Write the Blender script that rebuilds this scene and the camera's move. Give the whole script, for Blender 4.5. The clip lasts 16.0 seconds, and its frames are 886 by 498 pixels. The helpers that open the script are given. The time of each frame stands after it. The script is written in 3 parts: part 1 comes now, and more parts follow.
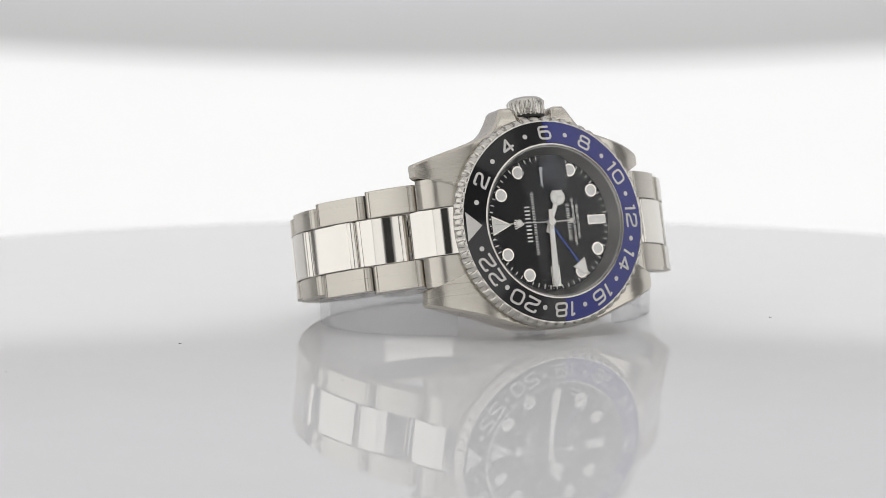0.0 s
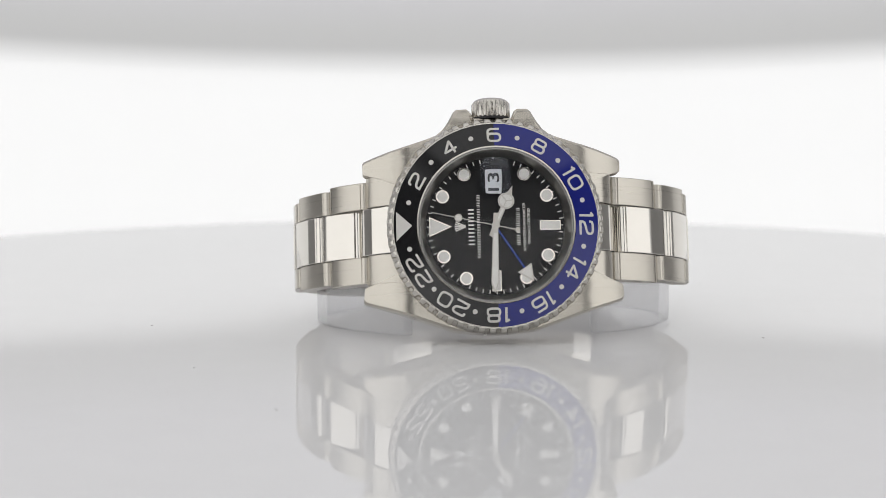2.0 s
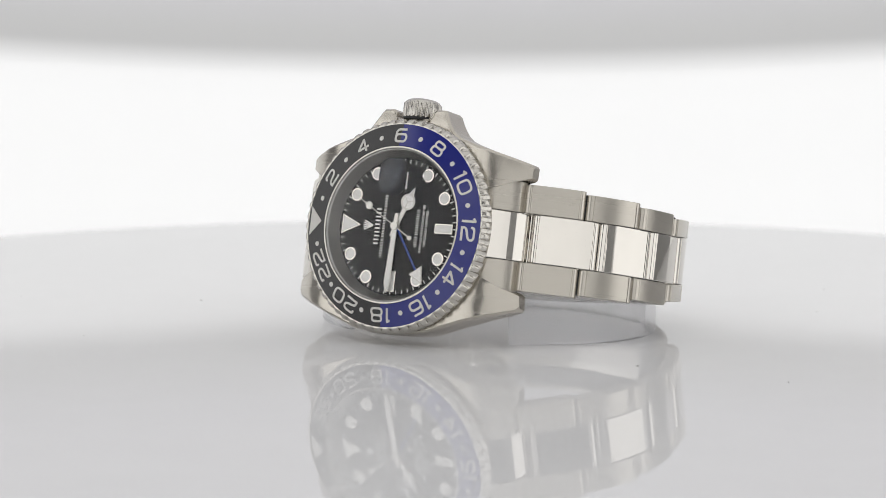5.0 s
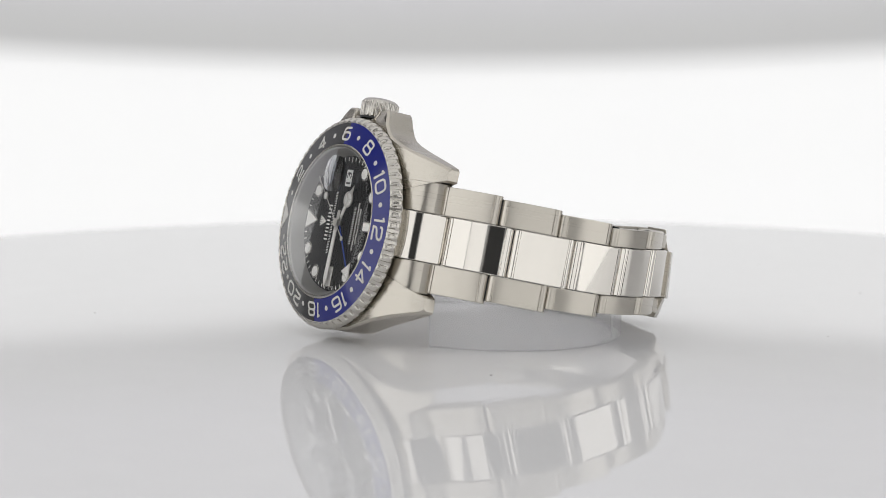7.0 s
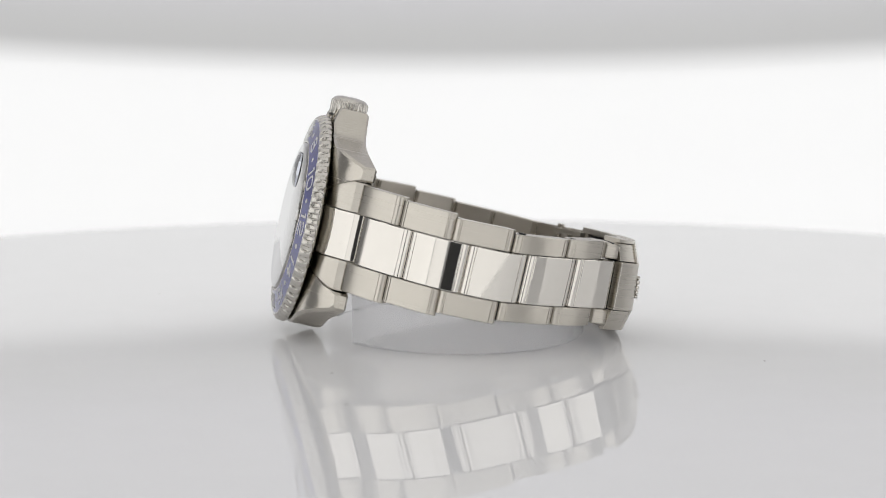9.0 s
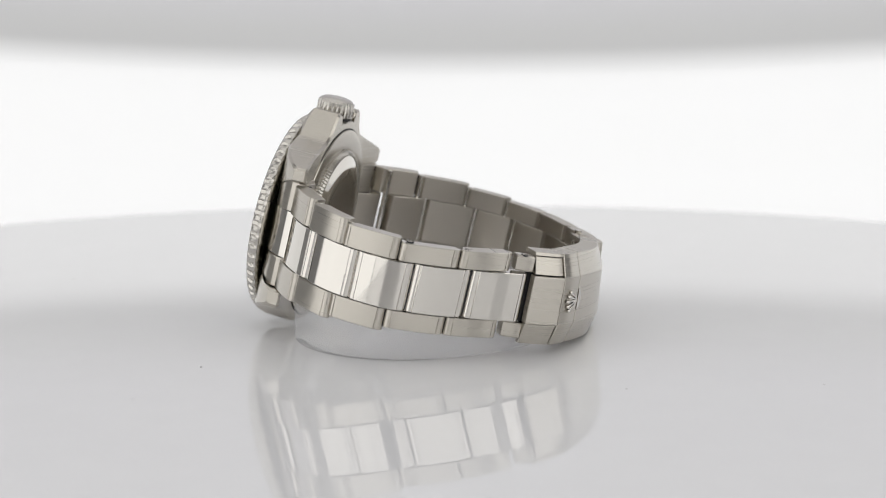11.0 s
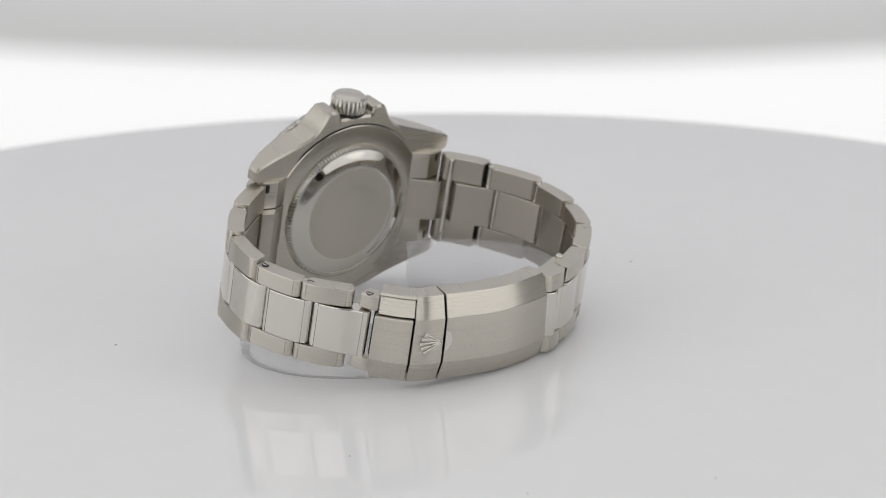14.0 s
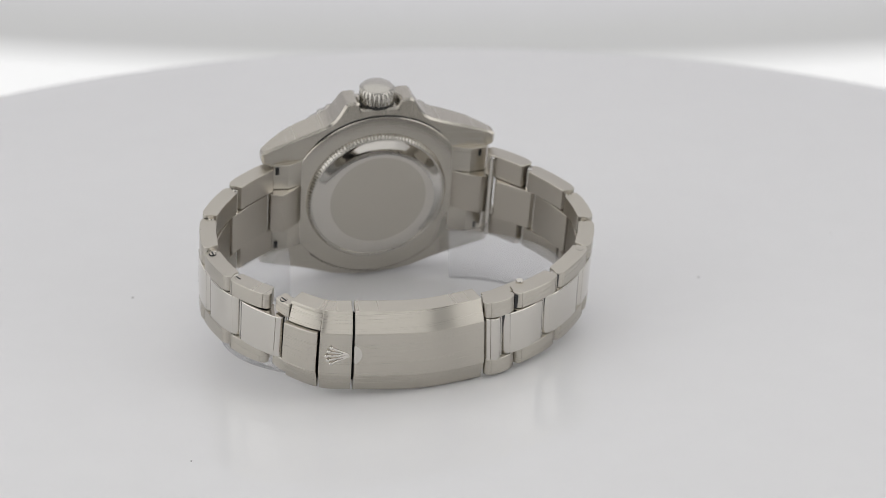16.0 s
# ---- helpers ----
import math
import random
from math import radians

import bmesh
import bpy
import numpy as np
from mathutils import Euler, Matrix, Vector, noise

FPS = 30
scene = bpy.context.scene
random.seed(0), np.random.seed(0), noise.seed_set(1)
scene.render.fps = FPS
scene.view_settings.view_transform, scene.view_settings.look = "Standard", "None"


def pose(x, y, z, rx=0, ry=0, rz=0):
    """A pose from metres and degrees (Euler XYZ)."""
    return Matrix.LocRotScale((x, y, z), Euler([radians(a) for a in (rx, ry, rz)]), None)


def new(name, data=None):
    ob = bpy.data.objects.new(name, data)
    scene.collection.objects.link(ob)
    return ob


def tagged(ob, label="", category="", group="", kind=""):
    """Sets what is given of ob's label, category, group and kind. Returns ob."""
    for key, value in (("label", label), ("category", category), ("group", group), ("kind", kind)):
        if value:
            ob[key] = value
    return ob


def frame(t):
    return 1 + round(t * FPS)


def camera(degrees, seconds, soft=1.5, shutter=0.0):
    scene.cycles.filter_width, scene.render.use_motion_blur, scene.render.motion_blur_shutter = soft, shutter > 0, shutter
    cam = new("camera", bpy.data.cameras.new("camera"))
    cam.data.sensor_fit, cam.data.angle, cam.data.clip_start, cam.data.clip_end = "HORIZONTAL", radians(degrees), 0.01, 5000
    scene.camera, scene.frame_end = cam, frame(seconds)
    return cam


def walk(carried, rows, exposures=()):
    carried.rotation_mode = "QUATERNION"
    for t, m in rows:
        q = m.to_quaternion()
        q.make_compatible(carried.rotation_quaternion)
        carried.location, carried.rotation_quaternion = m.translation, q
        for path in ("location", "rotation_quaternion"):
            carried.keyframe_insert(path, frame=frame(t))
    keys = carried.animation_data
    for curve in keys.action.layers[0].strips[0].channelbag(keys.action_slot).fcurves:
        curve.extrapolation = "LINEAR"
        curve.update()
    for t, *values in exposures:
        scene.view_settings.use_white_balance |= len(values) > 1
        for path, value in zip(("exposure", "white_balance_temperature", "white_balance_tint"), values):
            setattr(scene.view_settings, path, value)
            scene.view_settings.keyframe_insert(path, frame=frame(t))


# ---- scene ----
# ---- camera: stands still before the turntable ----
cam = camera(22.5, 16.0, soft=0.7)
EYE = (0.011463, -0.441149, 0.066274)
CAM_POSE = pose(*EYE, 0, 0, 1.4713) @ pose(0, 0, 0, 83.2535) @ pose(0, 0, 0, 0, 0, -0.1316)
walk(cam, [(0.0, CAM_POSE), (16.0, CAM_POSE)])
cam.data.dof.use_dof = True
cam.data.dof.focus_distance = 0.415
cam.data.dof.aperture_fstop = 22.0

# ---- world ----
world = bpy.data.worlds.new("world")
scene.world = world
world.use_nodes = True
world.node_tree.nodes["Background"].inputs[0].default_value = (0.9, 0.93, 1.0, 1)
world.node_tree.nodes["Background"].inputs[1].default_value = 0.05
scene.view_settings.exposure = 0.0

MM = 0.001


# ---- materials ----
def material(name, color, rough=0.5, metal=0.0, grain=0.0, grain_scale=(400, 400, 400), vary=0.05, ior=1.5,
             brushed=0.0):
    """A procedural surface: colour varied at two scales and roughness streaks."""
    m = bpy.data.materials.new(name)
    m.use_nodes = True
    nt = m.node_tree
    b = nt.nodes["Principled BSDF"]
    link = nt.links.new
    b.inputs["Metallic"].default_value = metal
    b.inputs["Roughness"].default_value = rough
    b.inputs["IOR"].default_value = ior
    b.inputs["Base Color"].default_value = (*color, 1)
    tc = nt.nodes.new("ShaderNodeTexCoord")
    mp = nt.nodes.new("ShaderNodeMapping")
    mp.inputs["Scale"].default_value = grain_scale
    link(tc.outputs["Object"], mp.inputs["Vector"])
    fine = nt.nodes.new("ShaderNodeTexNoise")
    fine.inputs["Scale"].default_value = 1.0
    fine.inputs["Detail"].default_value = 4.0
    link(mp.outputs["Vector"], fine.inputs["Vector"])
    big = nt.nodes.new("ShaderNodeTexNoise")
    big.inputs["Scale"].default_value = 120.0
    link(tc.outputs["Object"], big.inputs["Vector"])
    if vary:
        mix = nt.nodes.new("ShaderNodeMath")
        mix.operation = "ADD"
        link(fine.outputs["Fac"], mix.inputs[0])
        link(big.outputs["Fac"], mix.inputs[1])
        ramp = nt.nodes.new("ShaderNodeMapRange")
        ramp.inputs["From Min"].default_value = 0.5
        ramp.inputs["From Max"].default_value = 1.5
        ramp.inputs["To Min"].default_value = 1 - vary
        ramp.inputs["To Max"].default_value = 1 + vary
        link(mix.outputs[0], ramp.inputs["Value"])
        sc = nt.nodes.new("ShaderNodeVectorMath")
        sc.operation = "SCALE"
        sc.inputs[0].default_value = color
        link(ramp.outputs[0], sc.inputs["Scale"])
        link(sc.outputs["Vector"], b.inputs["Base Color"])
    if grain:
        r = nt.nodes.new("ShaderNodeMapRange")
        r.inputs["From Min"].default_value = 0.3
        r.inputs["From Max"].default_value = 0.7
        r.inputs["To Min"].default_value = max(rough - grain, 0.02)
        r.inputs["To Max"].default_value = rough + grain
        link(fine.outputs["Fac"], r.inputs["Value"])
        link(r.outputs[0], b.inputs["Roughness"])
    if brushed:                            # scratches run round the wrist, so reflections spread along z of the watch
        vt = nt.nodes.new("ShaderNodeVectorTransform")
        vt.vector_type, vt.convert_from, vt.convert_to = "VECTOR", "OBJECT", "WORLD"
        vt.inputs[0].default_value = (0, 0, 1)
        link(vt.outputs[0], b.inputs["Tangent"])
        b.inputs["Anisotropic"].default_value = brushed
    return m


STEEL = (0.545, 0.515, 0.46)
# brushing runs along the bracelet and round the case, across the z of the watch
M_BRUSHED = material("brushed_steel", STEEL, 0.28, 1.0, 0.008, (7, 7, 9000), 0.012, brushed=0.85)
M_CASE = material("satin_case_steel", (0.535, 0.505, 0.45), 0.27, 1.0, 0.006, (7, 7, 9000), 0.01, brushed=0.8)
M_POLISHED = material("polished_steel", (0.67, 0.645, 0.60), 0.05, 1.0, 0.02, (300, 300, 300), 0.02)
M_INNER = material("satin_inner_steel", (0.50, 0.465, 0.41), 0.30, 1.0, 0.012, (60, 60, 6000), 0.02, brushed=0.7)
M_BEZEL = material("satin_bezel_steel", (0.56, 0.54, 0.50), 0.25, 1.0, 0.02, (500, 500, 500), 0.02)
M_HAND = material("satin_white_gold", (0.62, 0.60, 0.56), 0.36, 1.0, 0.03, (900, 900, 900), 0.02)
M_BACK = material("satin_back_steel", STEEL, 0.22, 1.0, 0.05, (3000, 3000, 3000), 0.03)
# near-black that stands in for the shade in gaps, seams and slots
M_RECESS_SHADE = material("recess_shade", (0.015, 0.015, 0.016), 0.6, 0.0)
M_BLACK = material("black_ceramic", (0.012, 0.012, 0.013), 0.08, 0.0, 0.0, vary=0.02, ior=1.5)
M_BLUE = material("blue_ceramic", (0.012, 0.017, 0.17), 0.08, 0.0, 0.0, vary=0.02, ior=1.5)
M_DIAL = material("black_lacquer_dial", (0.012, 0.012, 0.013), 0.05, 0.0, 0.0, vary=0.02, ior=1.22)
M_NUM = material("platinum_numeral", (0.58, 0.565, 0.54), 0.45, 0.0, 0.05, (2000, 2000, 2000), 0.05)
M_LUME = material("luminous_white_fill", (0.76, 0.75, 0.72), 0.5, 0.0, 0.05, (2000, 2000, 2000), 0.04)
M_PRINT = material("white_dial_print", (0.78, 0.77, 0.74), 0.5, vary=0.03)
M_INK = material("black_date_ink", (0.02, 0.02, 0.02), 0.5, vary=0.03)
M_GMT = material("blue_hand_lacquer", (0.03, 0.07, 0.36), 0.25, vary=0.03)
M_REHAUT = material("rehaut_steel", (0.34, 0.335, 0.325), 0.34, 1.0, 0.05, (3000, 3000, 3000), 0.04)
M_GLASS = bpy.data.materials.new("sapphire_crystal")
M_GLASS.use_nodes = True
nt = M_GLASS.node_tree
nt.nodes.remove(nt.nodes["Principled BSDF"])
clear, gloss = nt.nodes.new("ShaderNodeBsdfTransparent"), nt.nodes.new("ShaderNodeBsdfGlossy")
gloss.inputs["Roughness"].default_value = 0.01
facing, blend = nt.nodes.new("ShaderNodeLayerWeight"), nt.nodes.new("ShaderNodeMixShader")
facing.inputs["Blend"].default_value = 0.5
steep, mirror = nt.nodes.new("ShaderNodeMath"), nt.nodes.new("ShaderNodeMath")
steep.operation, mirror.operation = "POWER", "MULTIPLY_ADD"   # more mirror-like the flatter it is seen, both faces together
steep.inputs[1].default_value = 3.0
mirror.inputs[1].default_value, mirror.inputs[2].default_value, mirror.use_clamp = 1.4, 0.02, True
nt.links.new(facing.outputs["Facing"], steep.inputs[0])
nt.links.new(steep.outputs[0], mirror.inputs[0])
nt.links.new(mirror.outputs[0], blend.inputs[0])
nt.links.new(clear.outputs[0], blend.inputs[1])
nt.links.new(gloss.outputs[0], blend.inputs[2])
nt.links.new(blend.outputs[0], nt.nodes["Material Output"].inputs["Surface"])
M_LENS = M_GLASS.copy()
M_LENS.name = "sapphire_lens"
nt = M_LENS.node_tree
bend = nt.nodes.new("ShaderNodeBsdfRefraction")
bend.inputs["Color"].default_value = (0.95, 0.965, 1.0, 1)
bend.inputs["IOR"].default_value, bend.inputs["Roughness"].default_value = 1.77, 0.0
nt.links.new(bend.outputs[0], next(n for n in nt.nodes if n.type == "MIX_SHADER").inputs[1])
M_ACRYLIC = bpy.data.materials.new("clear_acrylic")
M_ACRYLIC.use_nodes = True
nt = M_ACRYLIC.node_tree
body, see = nt.nodes["Principled BSDF"], nt.nodes.new("ShaderNodeBsdfTransparent")
body.inputs["Base Color"].default_value = (0.85, 0.85, 0.86, 1)
body.inputs["Roughness"].default_value = 0.45
body.inputs["IOR"].default_value = 1.4
see.inputs["Color"].default_value = (0.97, 0.97, 0.975, 1)
haze, sheet = nt.nodes.new("ShaderNodeTexNoise"), nt.nodes.new("ShaderNodeMixShader")
haze.inputs["Scale"].default_value = 60.0
spread = nt.nodes.new("ShaderNodeMapRange")
spread.inputs["To Min"].default_value, spread.inputs["To Max"].default_value = 0.16, 0.28
nt.links.new(haze.outputs["Fac"], spread.inputs["Value"])
nt.links.new(spread.outputs[0], sheet.inputs[0])
nt.links.new(see.outputs[0], sheet.inputs[1])
nt.links.new(body.outputs[0], sheet.inputs[2])
nt.links.new(sheet.outputs[0], nt.nodes["Material Output"].inputs["Surface"])
M_PLATE = material("glossy_white_acrylic", (0.80, 0.80, 0.81), 0.005, 0.0, 0.0, (60, 60, 60), 0.01, ior=1.32)
M_DUST = material("dust", (0.25, 0.24, 0.23), 0.9, vary=0.1)
M_BASE = material("grey_painted_base", (0.5, 0.5, 0.5), 0.5, vary=0.05)


def glow(name, color, strength, other=None, line=0.0, sag=0.0, soft=0.01, band=0.0):
    """A lit diffuser. other: strength above a sagging line at that height, with a soft shade line of depth band
    painted into the glow.
    """
    m = bpy.data.materials.new(name)
    m.use_nodes = True
    nt = m.node_tree
    b = nt.nodes["Principled BSDF"]
    b.inputs["Base Color"].default_value = (0.3, 0.3, 0.3, 1)
    b.inputs["Roughness"].default_value = 0.8
    b.inputs["Emission Color"].default_value = (*color, 1)
    b.inputs["Emission Strength"].default_value = strength
    tc = nt.nodes.new("ShaderNodeTexCoord")

    def math_node(op, a, c, d=None):
        n = nt.nodes.new("ShaderNodeMath")
        n.operation = op
        for k, v in enumerate((a, c, d)):
            if v is None:
                continue
            if isinstance(v, (int, float)):
                n.inputs[k].default_value = v
            else:
                nt.links.new(v, n.inputs[k])
        return n.outputs[0]

    noise_n = nt.nodes.new("ShaderNodeTexNoise")
    noise_n.inputs["Scale"].default_value = 6.0
    nt.links.new(tc.outputs["Object"], noise_n.inputs["Vector"])
    wob = math_node("MULTIPLY_ADD", noise_n.outputs["Fac"], 0.06, 0.97)
    if other is None:
        nt.links.new(math_node("MULTIPLY", wob, strength), b.inputs["Emission Strength"])
        return m
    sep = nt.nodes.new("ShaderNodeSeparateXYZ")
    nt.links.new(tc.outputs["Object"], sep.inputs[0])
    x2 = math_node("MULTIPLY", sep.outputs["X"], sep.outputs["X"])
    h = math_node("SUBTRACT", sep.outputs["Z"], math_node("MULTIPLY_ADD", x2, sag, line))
    # the shade line and the dimmer, bluer top are painted by this ramp
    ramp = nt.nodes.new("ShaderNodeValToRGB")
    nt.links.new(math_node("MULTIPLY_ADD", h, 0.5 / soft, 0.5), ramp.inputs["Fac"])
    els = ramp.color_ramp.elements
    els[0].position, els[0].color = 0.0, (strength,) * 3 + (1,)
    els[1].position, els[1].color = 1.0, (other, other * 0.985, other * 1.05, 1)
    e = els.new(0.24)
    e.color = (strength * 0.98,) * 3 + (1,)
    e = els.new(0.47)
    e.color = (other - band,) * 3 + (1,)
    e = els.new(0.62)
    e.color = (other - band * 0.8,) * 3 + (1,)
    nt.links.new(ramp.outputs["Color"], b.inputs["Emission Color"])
    nt.links.new(wob, b.inputs["Emission Strength"])
    return m


# ---- mesh helpers (millimetres in, metres out) ----
def link_mesh(name, bm, mat, smooth=True, angle=35):
    me = bpy.data.meshes.new(name)
    bmesh.ops.scale(bm, vec=(MM, MM, MM), verts=bm.verts)
    bmesh.ops.recalc_face_normals(bm, faces=bm.faces)
    if smooth:
        lim = radians(angle)
        for f in bm.faces:
            f.smooth = True
        for e in bm.edges:
            e.smooth = len(e.link_faces) == 2 and e.calc_face_angle(0) < lim
    bm.to_mesh(me)
    bm.free()
    me.materials.append(mat)
    return me


def part(name, bm, mat, parent, label="", smooth=True, angle=35):
    ob = new(name, link_mesh(name, bm, mat, smooth, angle))
    ob.parent = parent
    if label:
        tagged(ob, label)
    return ob


def thing(name, label, category, group=""):
    ob = new(name)
    ob.empty_display_size = 0.01
    return tagged(ob, label, category, group)


def prism(bm, pts, axis_map, lo, hi, bevel=0.0, seg=1):
    """Extrude the closed outline pts between lo and hi; axis_map(u, v, w) gives the vertex."""
    a = [bm.verts.new(axis_map(u, v, lo)) for u, v in pts]
    b = [bm.verts.new(axis_map(u, v, hi)) for u, v in pts]
    n = len(pts)
    fs = [bm.faces.new(a), bm.faces.new(b[::-1])]
    for i in range(n):
        fs.append(bm.faces.new((a[i], b[i], b[(i + 1) % n], a[(i + 1) % n])))
    if bevel:
        bmesh.ops.recalc_face_normals(bm, faces=fs)
        es = [e for e in {e for f in fs for e in f.edges} if e.calc_face_angle(0) > radians(40)]
        bmesh.ops.bevel(bm, geom=es, offset=bevel, segments=seg, affect="EDGES", profile=0.5)
    return bm


def lathe(bm, prof, n=96, axis="y", centre=(0, 0, 0), wave=None, closed=True, a0=0.0, a1=2 * math.pi):
    """Turn a profile of (radius, along) about the axis. wave(i, k, r): radius at angle step k of row i."""
    full = abs(a1 - a0 - 2 * math.pi) < 1e-6
    rows = []
    steps = n if full else n + 1
    for i, (r, h) in enumerate(prof):
        row = []
        for k in range(steps):
            a = a0 + (a1 - a0) * k / n
            rr = wave(i, a, r) if wave else r
            c, s = rr * math.cos(a), rr * math.sin(a)
            p = {"y": (-c, h, s), "z": (c, s, h)}[axis]
            row.append(bm.verts.new([p[j] + centre[j] for j in range(3)]))
        rows.append(row)
    pairs = list(zip(rows, rows[1:])) + ([(rows[-1], rows[0])] if closed else [])
    for p, q in pairs:
        for k in range(n):
            j = (k + 1) % steps
            bm.faces.new((p[k], p[j], q[j], q[k]))
    if not full:
        bm.faces.new([r[0] for r in rows])
        bm.faces.new([r[-1] for r in rows][::-1])
    return bm


def disc(bm, r, y0, y1, n=48, cx=0.0, cz=0.0):
    pts = [(cx + r * math.cos(2 * math.pi * k / n), cz + r * math.sin(2 * math.pi * k / n)) for k in range(n)]
    return prism(bm, pts, lambda u, v, w: (u, w, v), y0, y1)


def clockpos(deg, r):
    """x, z on the dial at an angle clockwise from twelve, which points to -x."""
    a = radians(deg)
    return -r * math.cos(a), r * math.sin(a)


def hand_outline(deg, pts):
    """Points (along, across) turned to a clock angle."""
    a = radians(deg)
    return [(-u * math.cos(a) - v * math.sin(a), u * math.sin(a) - v * math.cos(a)) for u, v in pts]


def text_mesh(body, size, depth, sx=1.0, weight=0.012):
    """The built-in font as a bmesh in the xy plane, centred, in millimetres."""
    cu = bpy.data.curves.new("lettering", "FONT")
    cu.body, cu.size, cu.extrude, cu.offset = body, size, depth, size * weight
    cu.align_x, cu.align_y = "CENTER", "CENTER"
    cu.resolution_u = 4
    ob = bpy.data.objects.new("lettering", cu)
    scene.collection.objects.link(ob)
    bpy.context.view_layer.update()
    me = bpy.data.meshes.new_from_object(ob.evaluated_get(bpy.context.evaluated_depsgraph_get()))
    bm = bmesh.new()
    bm.from_mesh(me)
    bpy.data.objects.remove(ob)
    bpy.data.curves.remove(cu)
    bpy.data.meshes.remove(me)
    xs, ys = [v.co.x for v in bm.verts], [v.co.y for v in bm.verts]
    for v in bm.verts:
        v.co.x = (v.co.x - (min(xs) + max(xs)) / 2) * sx
        v.co.y -= (min(ys) + max(ys)) / 2
    return bm


# ---- the lit box ----
def wall(name, pts, mat, thick, label):
    """A flat panel with thickness behind it; pts wind so that the normal points into the box."""
    bm = bmesh.new()
    v = [Vector(p) * 1000 for p in pts]
    n = (v[1] - v[0]).cross(v[2] - v[0]).normalized() * -thick * 1000
    a = [bm.verts.new(p) for p in v]
    b = [bm.verts.new(p + n) for p in v]
    bm.faces.new(a)
    bm.faces.new(b[::-1])
    for i in range(4):
        bm.faces.new((a[i], b[i], b[(i + 1) % 4], a[(i + 1) % 4]))
    ob = new(name, link_mesh(name, bm, mat, smooth=False))
    return tagged(ob, label, "wall", kind="structure")


XW, YB, YF, ZF, ZC = 0.50, 0.262, -0.80, -0.14, 0.55
# rear panel: dimmer top and curved shade line painted into its glow
M_WALL_BACK = glow("back_wall_painted_glow", (0.992, 0.99, 1.0), 0.75, other=0.40, line=0.0475, sag=0.235, soft=0.020, band=0.075)
M_WALL_SIDE = material("grey_side_board", (0.3, 0.3, 0.3), 0.7, vary=0.04)
M_SIDE_GLOW = glow("added_side_glow", (1.0, 0.992, 0.98), 1.08)
M_CEIL = glow("lit_ceiling_diffuser", (1.0, 0.992, 0.98), 0.66)
M_FRONT = material("dark_grey_cloth", (0.05, 0.05, 0.052), 0.9, vary=0.1)
M_FLOOR = material("white_box_floor", (0.75, 0.75, 0.75), 0.6, vary=0.03)
wall("wall_back", [(XW, YB, ZF), (-XW, YB, ZF), (-XW, YB, ZC), (XW, YB, ZC)][::-1], M_WALL_BACK, 0.004, "white back-lit rear panel with a painted shade line")
# side boards out of view, kept grey for contrast in the steel
wall("wall_left", [(-XW, YB, ZF), (-XW, YF, ZF), (-XW, YF, ZC), (-XW, YB, ZC)][::-1], M_WALL_SIDE, 0.004, "matt grey side board of the photo box")
wall("wall_right", [(XW, YF, ZF), (XW, YB, ZF), (XW, YB, ZC), (XW, YF, ZC)][::-1], M_WALL_SIDE, 0.004, "matt grey side board of the photo box")
wall("ceiling", [(-XW, YF, ZC), (XW, YF, ZC), (XW, YB, ZC), (-XW, YB, ZC)][::-1], M_CEIL, 0.004, "white glowing top diffuser of the photo box")
# unseen front: glowing panels, dark board and slot, added to shape the reflections
YP, SLOT0, SLOT1, STRIP, ZSILL = -0.62, -0.285, -0.17, 0.02, 0.27
M_PANEL = glow("added_front_glow", (1.0, 0.992, 0.98), 0.92)
M_BOARD = material("dark_grey_board", (0.12, 0.12, 0.12), 0.7, vary=0.05)
M_STRIP = material("grey_frame_board", (0.35, 0.35, 0.35), 0.7, vary=0.05)
for n, x0, x1, z0, z1, mat, what in ((1, -XW, SLOT0 - STRIP, ZF, ZC, M_PANEL, "unseen glowing front panel, added for reflections"), (2, SLOT1 + STRIP, XW, ZF, ZSILL, M_PANEL, "unseen low glowing front panel, added for reflections"),
                                     (4, SLOT0 - STRIP, SLOT0, ZF, ZC, M_STRIP, "unseen grey board edging the added dark slot"), (5, SLOT1, SLOT1 + STRIP, ZF, ZC, M_STRIP, "unseen grey board edging the added dark slot"),
                                     (6, SLOT1 + STRIP, XW, ZSILL, ZC, M_BOARD, "unseen dark grey board, added to keep the dial dark")):
    wall("wall_front_%d" % n, [(x0, YP, z0), (x1, YP, z0), (x1, YP, z1), (x0, YP, z1)][::-1], mat, 0.004, what)
wall("wall_front_3", [(-XW, YF, ZF), (XW, YF, ZF), (XW, YF, ZC), (-XW, YF, ZC)][::-1], M_FRONT, 0.004, "unseen dark cloth behind the slot, added for dark reflections")
wall("floor", [(-XW, YF, ZF), (-XW, YB, ZF), (XW, YB, ZF), (XW, YF, ZF)][::-1], M_FLOOR, 0.004, "white floor board under the turntable")

